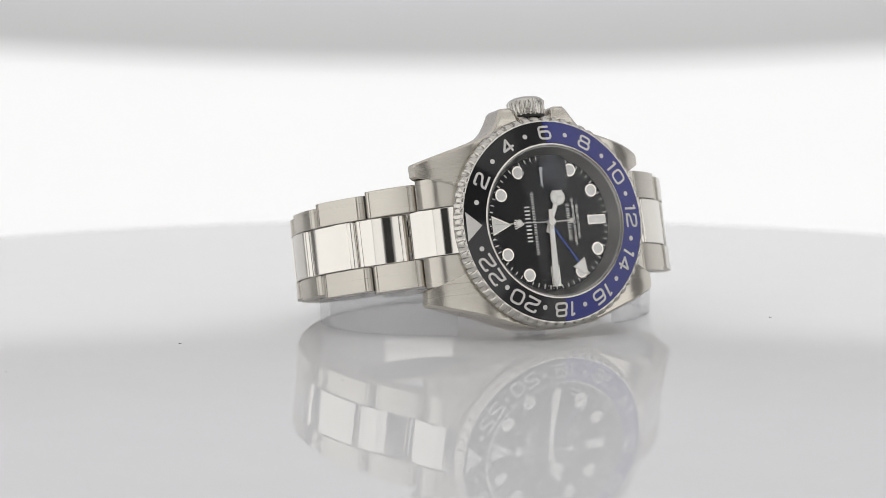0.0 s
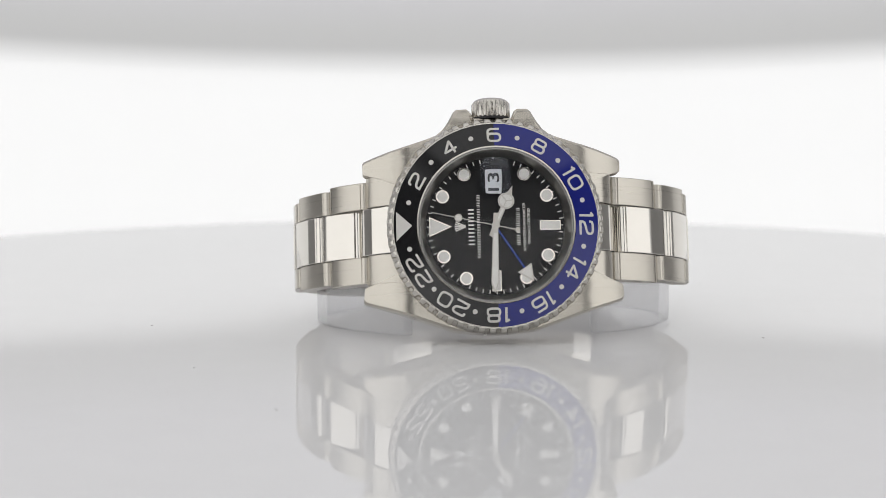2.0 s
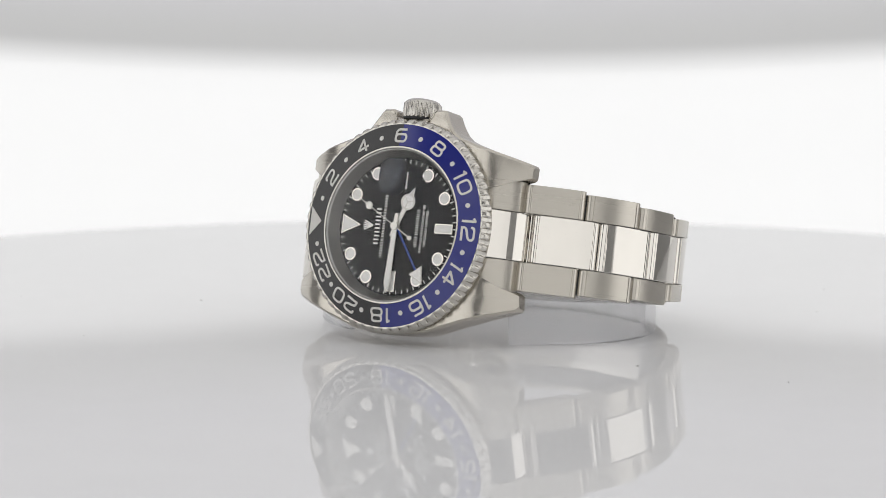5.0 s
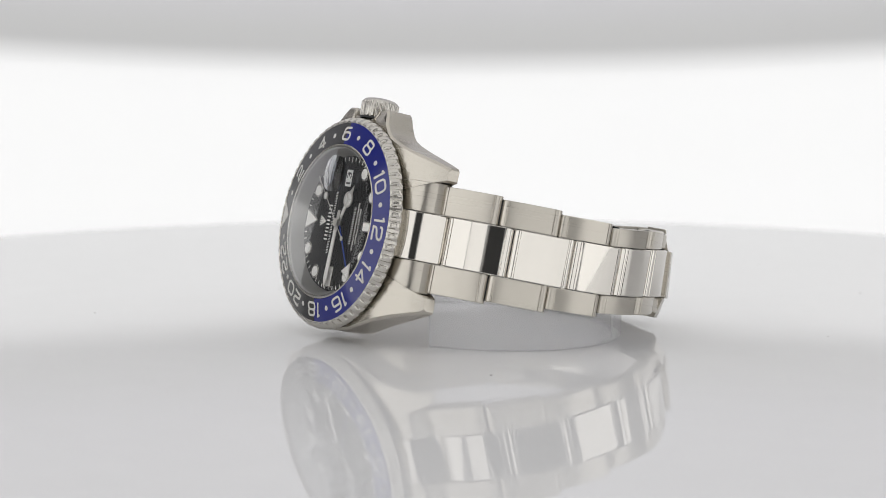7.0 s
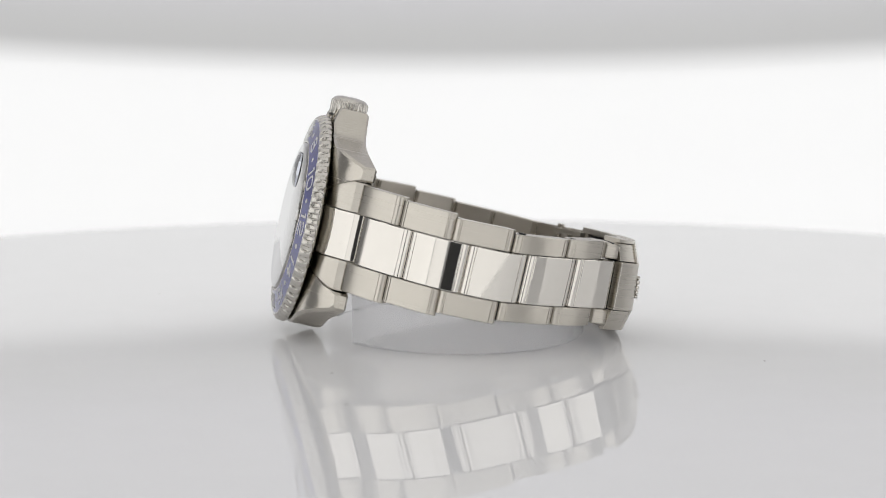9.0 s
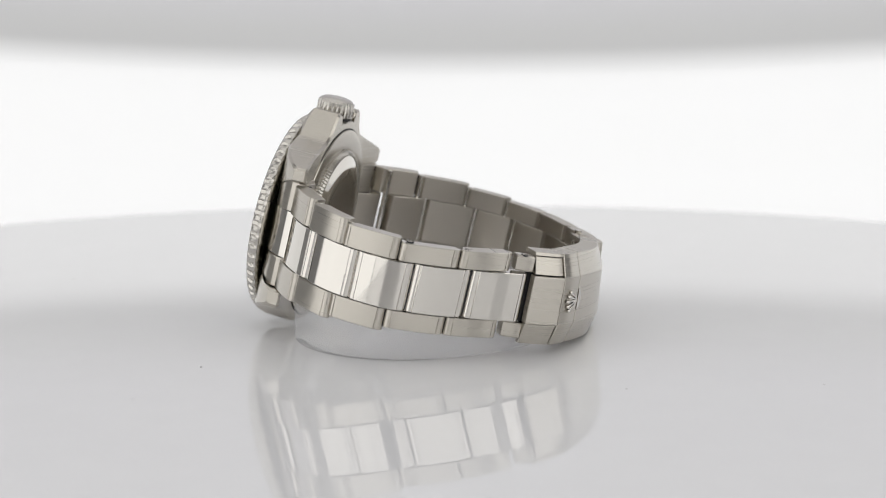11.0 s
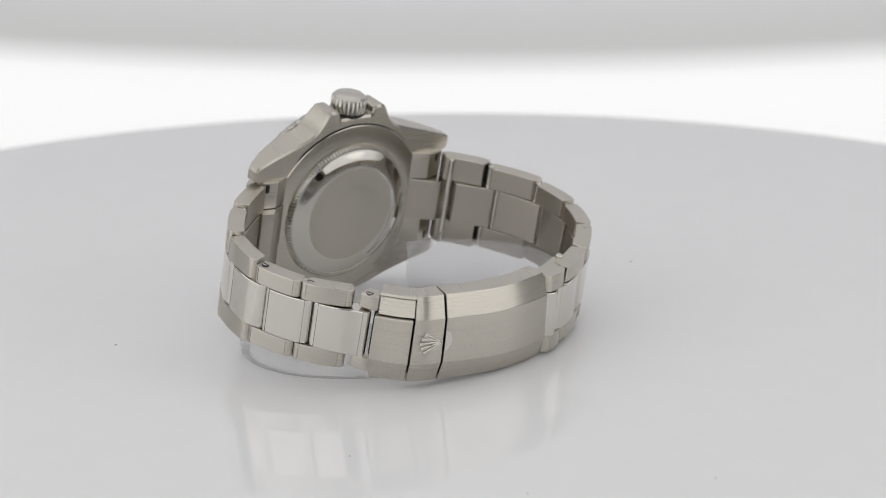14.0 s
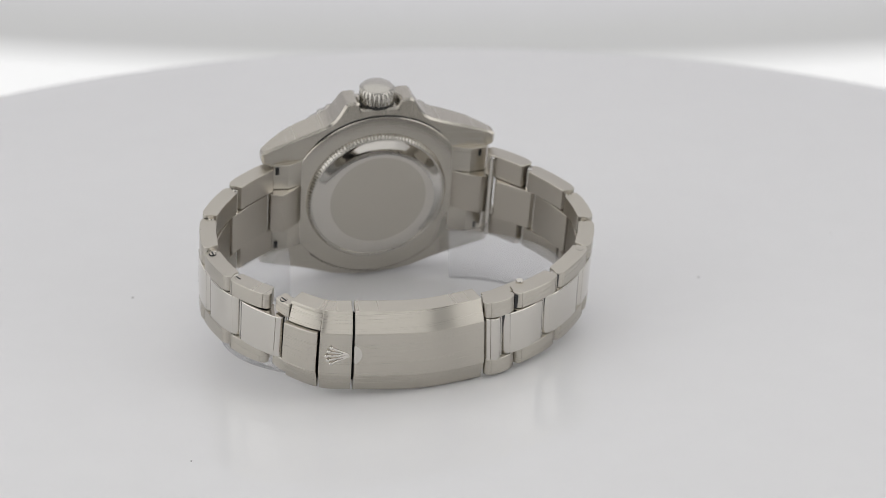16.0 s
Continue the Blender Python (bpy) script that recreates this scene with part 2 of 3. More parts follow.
# two unseen light panels, added along the side boards for white reflections in the steel
for side in (-1, 1):
    panel = thing("light_panel", "unseen upright light panel with a white frame, added for reflections", "light panel", "light panels beside the turntable")
    panel.location = (side * 0.462, -0.18 if side > 0 else -0.28, ZF)
    reach = 190 if side > 0 else 300
    bm = bmesh.new()
    prism(bm, [(-reach, 10), (reach, 10), (reach, 560), (-reach, 560)], lambda u, v, w: (w, u, v), *sorted((-side * 12, -side * 8)))
    part("diffuser", bm, M_SIDE_GLOW, panel, "glowing sheet of the added panel", smooth=False)
    bm = bmesh.new()
    for y0, y1, z0, z1 in ((-reach - 10, reach + 10, 0, 10), (-reach - 10, reach + 10, 560, 570), (-reach - 10, -reach, 10, 560), (reach, reach + 10, 10, 560)):
        prism(bm, [(y0, z0), (y1, z0), (y1, z1), (y0, z1)], lambda u, v, w: (w, u, v), -14, 14)
    part("frame", bm, M_FLOOR, panel, "white panel frame", smooth=False)

# ---- turntable ----
turntable = thing("turntable", "round glossy white acrylic turntable plate", "turntable")
bm = bmesh.new()
R, TH = 192.0, 8.0
lathe(bm, [(0.02, 0), (120, 0), (R - 2.4, 0), (R - 1.6, 0), (R - 0.7, -0.25), (R - 0.2, -0.8), (R, -1.8), (R, -TH + 1.5), (R - 1.5, -TH), (120, -TH), (0.02, -TH)], 256, "z", closed=False)
part("plate", bm, M_PLATE, turntable, "glossy white acrylic disc")
bm = bmesh.new()
lathe(bm, [(0.02, -TH), (30, -TH), (30, -TH - 8), (26, -TH - 18), (16, -TH - 26), (0.02, -TH - 29)], 64, "z", closed=False)
part("hub", bm, M_BASE, turntable, "grey swivel hub")
base = thing("pedestal", "grey painted pedestal under the turntable", "pedestal")
bm = bmesh.new()
lathe(bm, [(0.02, -140), (60, -140), (60, -134), (24, -126), (22, -36), (18, -33), (0.02, -32)], 64, "z", closed=False)
part("column", bm, M_BASE, base)

# ---- clear acrylic holder: an open cuff on the plate ----
holder = thing("watch_holder", "clear acrylic open cuff standing on the plate", "holder")
bm = bmesh.new()
cuff_n, gap = 72, 31.0
ins, outs = [], []
for k in range(cuff_n + 1):
    a = radians(-90 + gap + (360 - 2 * gap) * k / cuff_n)
    outs.append((10.2 + 35.2 * math.cos(a), 0.0 + 25.3 * math.sin(a)))
    ins.append((10.2 + 33.2 * math.cos(a), 0.0 + 23.3 * math.sin(a)))
rings = []
for h in (0.0, 0.35, 10.0, 10.35):
    d = 0.3 if h in (0.0, 10.35) else 0.0
    o = [bm.verts.new((10.2 + (x - 10.2) * (1 - d / 32), y * (1 - d / 32), h)) for x, y in outs]
    i = [bm.verts.new((10.2 + (x - 10.2) * (1 + d / 32), y * (1 + d / 32), h)) for x, y in ins]
    rings.append(o + i[::-1])
for p, q in zip(rings, rings[1:]):
    for k in range(len(p)):
        j = (k + 1) % len(p)
        bm.faces.new((p[k], p[j], q[j], q[k]))
nn = cuff_n + 1
for ring in (rings[0], rings[-1]):
    for k in range(cuff_n):
        bm.faces.new((ring[k], ring[k + 1], ring[2 * nn - 2 - k], ring[2 * nn - 1 - k]))
cuff = part("cuff", bm, M_ACRYLIC, holder, "clear acrylic cuff")
cuff.visible_shadow = False

# ---- the watch: x to six o'clock, z to three o'clock, y into the case ----
watch = thing("wristwatch", "steel sports wristwatch with black and blue bezel, closed bracelet", "watch")


def case_outline():
    half = [(3.9, 20.6), (4.2, 22.0), (4.8, 22.45), (6.7, 22.4), (7.3, 21.9), (8.3, 20.0), (9.4, 18.5), (10.6, 17.5), (12.2, 16.85), (15.4, 15.85), (20.0, 14.6), (23.0, 13.7), (24.2, 13.3), (24.5, 12.9), (24.4, 10.45), (16.2, 10.45)]
    low = [(16.2, -10.45), (24.4, -10.45), (24.6, -13.2), (24.3, -13.75), (23.0, -14.2), (20.0, -15.2), (16.0, -16.5), (12.0, -17.9), (8.0, -19.3), (4.0, -19.85)]
    right = half + low
    return right + [(0, -20.0)] + [(-x, z) for x, z in reversed(right)]


def y_front(x, z):
    u = max(0.0, (abs(x) - 12.5) / 12.0)
    return 3.0 + 5.0 * u ** 2.2 + (0.5 if z > 21 else 0.0)


def y_back(x, z):
    u = max(0.0, (abs(x) - 12.0) / 12.7)
    return 9.3 + 1.3 * u ** 1.5


def build_case():
    bm = bmesh.new()
    ol = case_outline()
    # make the outline dense where the front surface curves
    pts = []
    for (x0, z0), (x1, z1) in zip(ol, ol[1:] + ol[:1]):
        n = max(1, int(math.hypot(x1 - x0, z1 - z0) / 1.6)) if abs(x0) > 10 or abs(x1) > 10 else 1
        pts += [(x0 + (x1 - x0) * k / n, z0 + (z1 - z0) * k / n) for k in range(n)]
    f = [bm.verts.new((x, y_front(x, z), z)) for x, z in pts]
    b = [bm.verts.new((x, y_back(x, z), z)) for x, z in pts]
    n = len(pts)
    for i in range(n):
        j = (i + 1) % n
        bm.faces.new((f[i], b[i], b[j], f[j]))
    # front and back run from the outline to a circle in rings that follow the curve of the lugs
    for ring, rad, height in ((f, 17.0, y_front), (b, 15.0, y_back)):
        last = ring
        for step in range(1, 7):
            row = []
            for x, z in pts:
                a = math.atan2(z, x)
                r1 = math.hypot(x, z)
                r0 = min(rad, r1 - 0.3)
                r = r1 + (r0 - r1) * step / 6
                px, pz = r * math.cos(a), r * math.sin(a)
                row.append(bm.verts.new((px, height(px, pz), pz)))
            for i in range(n):
                j = (i + 1) % n
                bm.faces.new((last[i], last[j], row[j], row[i]))
            last = row
        bm.faces.new(last)
    bmesh.ops.recalc_face_normals(bm, faces=bm.faces)
    es = [e for e in bm.edges if len(e.link_faces) == 2 and e.calc_face_angle(0) > radians(50)]
    bmesh.ops.bevel(bm, geom=es, offset=0.42, segments=1, affect="EDGES", profile=0.5)
    return bm


case = part("case", build_case(), M_CASE, watch, "satin brushed steel case with lugs and crown guards", angle=28)


def build_bezel():
    prof = [(19.05, 0.75), (19.05, 0.50), (19.25, 0.42), (19.55, 0.55), (19.95, 1.0), (20.2, 1.45), (20.3, 1.9), (20.3, 2.3), (20.2, 2.6), (19.6, 2.95), (18.6, 3.0), (14.7, 3.0), (14.55, 2.9), (14.5, -0.45), (14.75, -0.5), (14.85, -0.3)]
    depth = [0, 0, 0.0, 0.2, 0.55, 0.6, 0.45, 0.15, 0.0]

    def wave(i, a, r):
        if i >= len(depth) or not depth[i]:
            return r
        w = math.cos(a * 60)
        return r - depth[i] * max(0.0, min(1.0, (w + 0.1) * 1.6)) ** 0.8

    return lathe(bmesh.new(), prof, 720, "y", wave=wave)


bezel = part("bezel", build_bezel(), M_BEZEL, watch, "satin steel rotating bezel with a notched rim", angle=50)


def cone_y(r):
    return (r - 16.75) * 0.22


for name, mat, a0, label in (("bezel_insert", M_BLUE, 90, "glossy blue ceramic half of the bezel insert"), ("bezel_insert", M_BLACK, 270, "glossy black ceramic half of the bezel insert")):
    prof = [(14.85, cone_y(14.85)), (19.05, cone_y(19.05)), (19.05, cone_y(19.05) + 0.6), (14.85, cone_y(14.85) + 0.6)]
    part(name, lathe(bmesh.new(), prof, 120, "y", a0=radians(a0), a1=radians(a0 + 180)), mat, bezel, label)


def on_bezel(bm, deg, r, lift=0.0):
    """Carry a flat shape (x across, y outward) onto the bezel at a clock angle."""
    slope = math.atan(0.22)
    a = radians(deg)
    out = Vector((-math.cos(a), 0, math.sin(a)))
    up = Vector((0, -1, 0))
    radial = (out * math.cos(slope) - up * math.sin(slope)).normalized()
    nrm = (up * math.cos(slope) + out * math.sin(slope)).normalized()
    side = radial.cross(nrm)
    c = out * r + Vector((0, cone_y(r), 0))
    for v in bm.verts:
        x, y, z = v.co
        v.co = c + side * x + radial * y + nrm * (z + lift)
    return bm


def rounded(pts, r, closed):
    """Round the corners of a polyline with short arcs."""
    out, n = [], len(pts)
    for i, p in enumerate(pts):
        p = Vector(p)
        if not closed and i in (0, n - 1):
            out.append(p)
            continue
        a, b = Vector(pts[i - 1]), Vector(pts[(i + 1) % n])
        ra, rb = min(r, (a - p).length * 0.48), min(r, (b - p).length * 0.48)
        p0, p2 = p + (a - p).normalized() * ra, p + (b - p).normalized() * rb
        out += [p0 * (1 - t) ** 2 + p * 2 * t * (1 - t) + p2 * t * t for t in (0, 0.2, 0.4, 0.6, 0.8, 1.0)]
    return out


def stroke(bm, pts, width, x0, closed=False, r=0.9, z0=-0.1, z1=0.04):
    """A flat line of even width along a rounded path."""
    p = rounded(pts, r, closed)
    n = len(p)
    rows = []
    for i in range(n):
        a = p[i - 1] if closed or i else p[0]
        b = p[(i + 1) % n] if closed or i < n - 1 else p[-1]
        d0, d1 = (p[i] - a), (b - p[i])
        d0, d1 = (d0 if d0.length > 1e-6 else d1).normalized(), (d1 if d1.length > 1e-6 else d0).normalized()
        m = (d0 + d1).normalized()
        side = Vector((-m.y, m.x)) * (width / 2 / max(0.45, m.dot(d0)))
        rows.append([bm.verts.new((q.x + x0, q.y, z)) for q in (p[i] + side, p[i] - side) for z in (z0, z1)])
    for i in range(n if closed else n - 1):
        u, v = rows[i], rows[(i + 1) % n]
        for k, l in ((0, 1), (1, 3), (3, 2), (2, 0)):
            bm.faces.new((u[k], u[l], v[l], v[k]))
    if not closed:
        bm.faces.new([rows[0][k] for k in (0, 1, 3, 2)])
        bm.faces.new([rows[-1][k] for k in (2, 3, 1, 0)])


DIGITS = {                                  # advance, then strokes of (closed, corner radius, path), 2.4 high
    "0": (2.3, [(True, 0.85, [(-1.15, -1.2), (1.15, -1.2), (1.15, 1.2), (-1.15, 1.2)])]),
    "1": (0.75, [(False, 0.1, [(-0.4, 0.85), (0.2, 1.25), (0.2, -1.4)])]),
    "2": (2.3, [(False, 0.8, [(-1.15, 0.55), (-1.1, 1.2), (1.15, 1.2), (1.15, 0.1), (-1.1, -0.35), (-1.15, -1.2)]), (False, 0.1, [(-1.36, -1.2), (1.3, -1.2)])]),
    "4": (2.4, [(False, 0.15, [(0.55, -1.4), (0.55, 1.15), (-1.15, -0.6), (1.3, -0.6)])]),
    "6": (2.3, [(False, 0.8, [(1.0, 1.2), (-1.15, 1.2), (-1.15, -0.2)]), (True, 0.7, [(-1.15, -1.2), (1.15, -1.2), (1.15, 0.25), (-1.15, 0.25)])]),
    "8": (2.3, [(True, 0.65, [(-1.15, -1.2), (1.15, -1.2), (1.15, 0.08), (-1.15, 0.08)]), (True, 0.6, [(-1.02, 0.08), (1.02, 0.08), (1.02, 1.2), (-1.02, 1.2)])]),
}


def numeral_mesh(body):
    bm = bmesh.new()
    gap = 0.98
    total = sum(DIGITS[c][0] for c in body) + gap * (len(body) - 1)
    x = -total / 2
    for k, c in enumerate(body):
        adv, strokes = DIGITS[c]
        for m, (closed, r, pts) in enumerate(strokes):
            stroke(bm, pts, 0.43, x + adv / 2, closed, r, -0.1, 0.035 + 0.004 * m)
        x += adv + gap
    return bm


for hour in range(1, 24):
    deg = hour * 15
    if hour % 2:
        bm = bmesh.new()
        pts = [(0.47 * math.cos(k * math.pi / 10), 0.47 * math.sin(k * math.pi / 10)) for k in range(20)]
        prism(bm, pts, lambda u, v, w: (u, v, w), -0.1, 0.03)
        part("bezel_dot", on_bezel(bm, deg, 16.75), M_NUM, bezel, smooth=False)
    else:
        bm = numeral_mesh(str(hour))
        part("numeral", on_bezel(bm, deg, 16.85), M_NUM, bezel, smooth=False)
bm = bmesh.new()
prism(bm, [(-2.75, 1.5), (2.75, 1.5), (0, -1.5)], lambda u, v, w: (u, v, w), -0.1, 0.04)
part("bezel_triangle", on_bezel(bm, 0, 17.1), M_NUM, bezel, smooth=False)

# dial, rehaut and markers
DIAL_Y = 2.8
dial = part("dial", disc(bmesh.new(), 13.6, DIAL_Y, DIAL_Y + 0.4, 96), M_DIAL, watch, "glossy black lacquered dial")
bm = bmesh.new()
lathe(bm, [(14.5, -0.1), (14.15, 0.0), (13.0, DIAL_Y - 0.55), (14.5, DIAL_Y - 0.55)], 160, "y")
part("rehaut", bm, M_REHAUT, watch, "brushed steel inner flange ring")
bm = bmesh.new()
for k in range(60):
    r0, r1, w = (11.75 if k % 5 == 0 else 12.0), 12.75, 0.09
    prism(bm, hand_outline(k * 6, [(r0, -w), (r1, -w), (r1, w), (r0, w)]), lambda u, v, w: (u, w, v), DIAL_Y - 0.03, DIAL_Y)
part("minute_track", bm, M_PRINT, dial, "white printed minute track", smooth=False)


def marker(outline_rim, outline_fill):
    bm = bmesh.new()
    prism(bm, outline_rim, lambda u, v, w: (u, w, v), DIAL_Y - 0.28, DIAL_Y, 0.06)
    m = part("hour_marker", bm, M_POLISHED, dial, "polished metal rim")
    bm = bmesh.new()
    prism(bm, outline_fill, lambda u, v, w: (u, w, v), DIAL_Y - 0.32, DIAL_Y - 0.1)
    part("lume", bm, M_LUME, m, "off-white luminous fill", smooth=False)


def circle(deg, r, rad, n=28):
    cx, cz = clockpos(deg, r)
    return [(cx + rad * math.cos(2 * math.pi * k / n), cz + rad * math.sin(2 * math.pi * k / n)) for k in range(n)]


for h in (1, 2, 4, 5, 7, 8, 10, 11):
    marker(circle(h * 30, 11.27, 1.3), circle(h * 30, 11.27, 0.98))
for h in (6, 9):
    marker(hand_outline(h * 30, [(8.3, -0.95), (12.3, -0.95), (12.3, 0.95), (8.3, 0.95)]), hand_outline(h * 30, [(8.5, -0.74), (12.1, -0.74), (12.1, 0.74), (8.5, 0.74)]))
marker(hand_outline(0, [(8.0, 0), (12.4, -1.95), (12.4, 1.95)]), hand_outline(0, [(8.5, 0), (12.2, -1.62), (12.2, 1.62)]))

# date window and its number
bm = bmesh.new()
prism(bm, [(-1.05, 7.1), (1.05, 7.1), (1.05, 10.3), (-1.05, 10.3)], lambda u, v, w: (u, w, v), DIAL_Y - 0.02, DIAL_Y)
date = part("date_window", bm, M_LUME, dial, "white date disc", smooth=False)


def lay_text(bm, x, z, y, parent, mat, name, label=""):
    """Letters whose top points to twelve o'clock, laid on the dial."""
    for v in bm.verts:
        u, t, d = v.co
        v.co = (x - t, y - d, z + u)
    return part(name, bm, mat, parent, label, smooth=False)


lay_text(text_mesh("13", 2.0, 0.01, 1.55), 0.0, 8.7, DIAL_Y - 0.04, date, M_INK, "date_number", "black printed date number")
# upper lines: the maker's name and emblem as plain bars and a fan
def bar_row(name, x, height, words, z0, z1, thick):
    """A row of small upright bars, grouped like words, that stands for lettering."""
    bm = bmesh.new()
    total = sum(words) + 0.6 * (len(words) - 1)
    step = (z1 - z0) / total
    z = z0
    for count in words:
        for _ in range(count):
            prism(bm, [(x - height / 2, z + step * 0.12), (x + height / 2, z + step * 0.12), (x + height / 2, z + step * thick), (x - height / 2, z + step * thick)], lambda u, v, w: (u, w, v), DIAL_Y - 0.02, DIAL_Y)
            z += step
        z += 0.6 * step
    return part(name, bm, M_PRINT, dial, "row of white printed bars", smooth=False)


bar_row("name_bars", -4.5, 1.1, (10,), -3.6, 3.6, 0.52)
bar_row("line_bars", -3.1, 0.62, (12, 18, 8), -6.0, 6.0, 0.5)
bar_row("model_bars", 4.3, 0.72, (6, 12, 2), -3.6, 3.5, 0.5)
bar_row("rim_bars", 12.95, 0.34, (5,), -3.4, -1.3, 0.55)
bar_row("rim_bars", 12.95, 0.34, (4,), 1.3, 3.2, 0.55)
bm = bmesh.new()
for k in range(-2, 3):
    a = radians(k * 12)
    u0, u1 = 0.2, 2.3
    c, s = math.cos(a), math.sin(a)
    prism(bm, [(-5.3 - u * c - w * s, u * s * 0.9 - w * c) for u, w in ((u0, -0.08), (u1, -0.13), (u1, 0.13), (u0, 0.08))], lambda u, v, w: (u, w, v), DIAL_Y - 0.05, DIAL_Y)
part("emblem", bm, M_PRINT, dial, "small fan-shaped metal emblem", smooth=False)
lay_text(text_mesh("SUPERLATIVE CHRONOMETER", 0.68, 0.01, 0.98), 5.45, -0.2, DIAL_Y - 0.015, dial, M_PRINT, "dial_text", "white printed small capitals")
lay_text(text_mesh("OFFICIALLY CERTIFIED", 0.68, 0.01, 0.98), 6.3, -0.1, DIAL_Y - 0.015, dial, M_PRINT, "dial_text", "white printed small capitals")

# hands
flat = lambda u, v, w: (u, w, v)
HOUR_DEG, MIN_DEG, GMT_DEG = 114.3, 272.0, 236.5


def hand_piece(name, deg, pts, y0, y1, mat, parent, label="", bevel=0.05):
    bm = bmesh.new()
    prism(bm, hand_outline(deg, pts), flat, y0, y1, bevel)
    return part(name, bm, mat, parent, label, smooth=False)


gmt = hand_piece("gmt_hand", GMT_DEG, [(-0.7, -0.16), (9.6, -0.16), (9.6, 0.16), (-0.7, 0.16)], 2.42, 2.52, M_GMT, watch, "thin blue twenty-four hour hand", 0.02)
hand_piece("arrow_rim", GMT_DEG, [(9.5, -1.6), (12.7, 0.0), (9.5, 1.6)], 2.36, 2.5, M_HAND, gmt, "polished arrow rim")
hand_piece("arrow_lume", GMT_DEG, [(9.75, -1.2), (12.1, 0.0), (9.75, 1.2)], 2.33, 2.4, M_LUME, gmt, "luminous arrow", 0.0)
hour = hand_piece("hour_hand", HOUR_DEG, [(-2.2, -0.42), (3.8, -0.5), (3.8, 0.5), (-2.2, 0.42)], 2.14, 2.28, M_HAND, watch, "polished hour hand with a three-spoked circle")
bm = bmesh.new()
cx, cz = clockpos(HOUR_DEG, 5.1)
lathe(bm, [(1.2, 2.12), (1.55, 2.12), (1.55, 2.28), (1.2, 2.28)], 36, "y", (cx, 0, cz))
for k in range(3):
    prism(bm, [(cx + u, cz + v) for u, v in hand_outline(HOUR_DEG + 60 + 120 * k, [(0, -0.1), (1.3, -0.1), (1.3, 0.1), (0, 0.1)])], flat, 2.12, 2.28)
part("ring", bm, M_HAND, hour, "polished three-spoked ring")
bm = disc(bmesh.new(), 1.22, 2.17, 2.26, 30, cx, cz)
part("ring_lume", bm, M_LUME, hour, "luminous fill", smooth=False)
hand_piece("tip", HOUR_DEG, [(6.5, -0.6), (7.2, -0.35), (8.2, 0), (7.2, 0.35), (6.5, 0.6)], 2.14, 2.28, M_HAND, hour)
hand_piece("stem_lume", HOUR_DEG, [(1.2, -0.2), (3.6, -0.26), (3.6, 0.26), (1.2, 0.2)], 2.1, 2.2, M_LUME, hour, "luminous fill", 0.0)
minute = hand_piece("minute_hand", MIN_DEG, [(-2.4, -0.4), (0, -0.5), (10.8, -0.72), (12.7, 0), (10.8, 0.72), (0, 0.5), (-2.4, 0.4)], 1.86, 2.0, M_HAND, watch, "polished sword-shaped minute hand")
hand_piece("lume", MIN_DEG, [(1.4, -0.34), (10.6, -0.55), (12.0, 0), (10.6, 0.55), (1.4, 0.34)], 1.82, 1.9, M_LUME, minute, "luminous fill", 0.0)
seconds = hand_piece("seconds_hand", 0, [(-4.3, -0.09), (12.3, -0.07), (12.3, 0.07), (-4.3, 0.09)], 1.6, 1.68, M_HAND, watch, "thin polished seconds hand with a luminous dot", 0.01)
bm = bmesh.new()
lathe(bm, [(0.5, 1.55), (0.74, 1.55), (0.74, 1.7), (0.5, 1.7)], 30, "y", (-7.1, 0, 0))
part("dot_rim", bm, M_HAND, seconds, "polished rim")
part("dot_lume", disc(bmesh.new(), 0.56, 1.57, 1.66, 24, -7.1, 0), M_LUME, seconds, "luminous dot", smooth=False)
part("counterweight", disc(bmesh.new(), 0.45, 1.58, 1.7, 24, 4.2, 0), M_HAND, seconds, "polished round counterweight")
part("centre_cap", disc(bmesh.new(), 0.75, 1.45, 1.7, 32), M_HAND, seconds, "polished centre cap")
part("hand_post", disc(bmesh.new(), 0.55, 1.7, DIAL_Y, 24), M_HAND, watch)

# crystal and its date lens
bm = bmesh.new()
lathe(bm, [(0.01, -0.95), (13.7, -0.95), (14.15, -0.8), (14.35, -0.5), (14.35, 0.1)], 128, "y", closed=False)
crystal = part("crystal", bm, M_GLASS, watch, "flat clear sapphire crystal")
crystal.visible_shadow = False
if sum(p.normal.y * p.area for p in crystal.data.polygons) > 0:
    crystal.data.flip_normals()
bm = bmesh.new()
rows = []
lens_n = 40
for f in (None, 1.0, 0.9, 0.8, 0.7, 0.6, 0.5, 0.4, 0.3, 0.2, 0.1, 0.02):
    row = []
    for k in range(lens_n):
        a = 2 * math.pi * k / lens_n
        c, s_ = math.cos(a), math.sin(a)
        x, z = 2.9 * (f or 1.0) * math.copysign(abs(c) ** 0.55, c), 3.4 * (f or 1.0) * math.copysign(abs(s_) ** 0.55, s_)
        row.append(bm.verts.new((x, -0.96 if f is None else -2.0 + (x * x + z * z) / 18.0, 9.0 + z)))
    rows.append(row)
for p, q in zip(rows, rows[1:]):
    for k in range(lens_n):
        j = (k + 1) % lens_n
        bm.faces.new((p[k], p[j], q[j], q[k]))
bm.faces.new(rows[-1][::-1])
bm.faces.new(rows[0])
lens = part("date_lens", bm, M_LENS, crystal, "clear magnifying lens over the date")
lens.visible_shadow = False
if sum(p.normal.y * p.area for p in lens.data.polygons) > 0:
    lens.data.flip_normals()
# the dial and the hands sit close under the crystal
for inner in (dial, gmt, hour, minute, seconds):
    for ob in (inner, *inner.children_recursive):
        ob.data.transform(Matrix.Translation((0, -0.00055, 0)))

# crown
bm = bmesh.new()
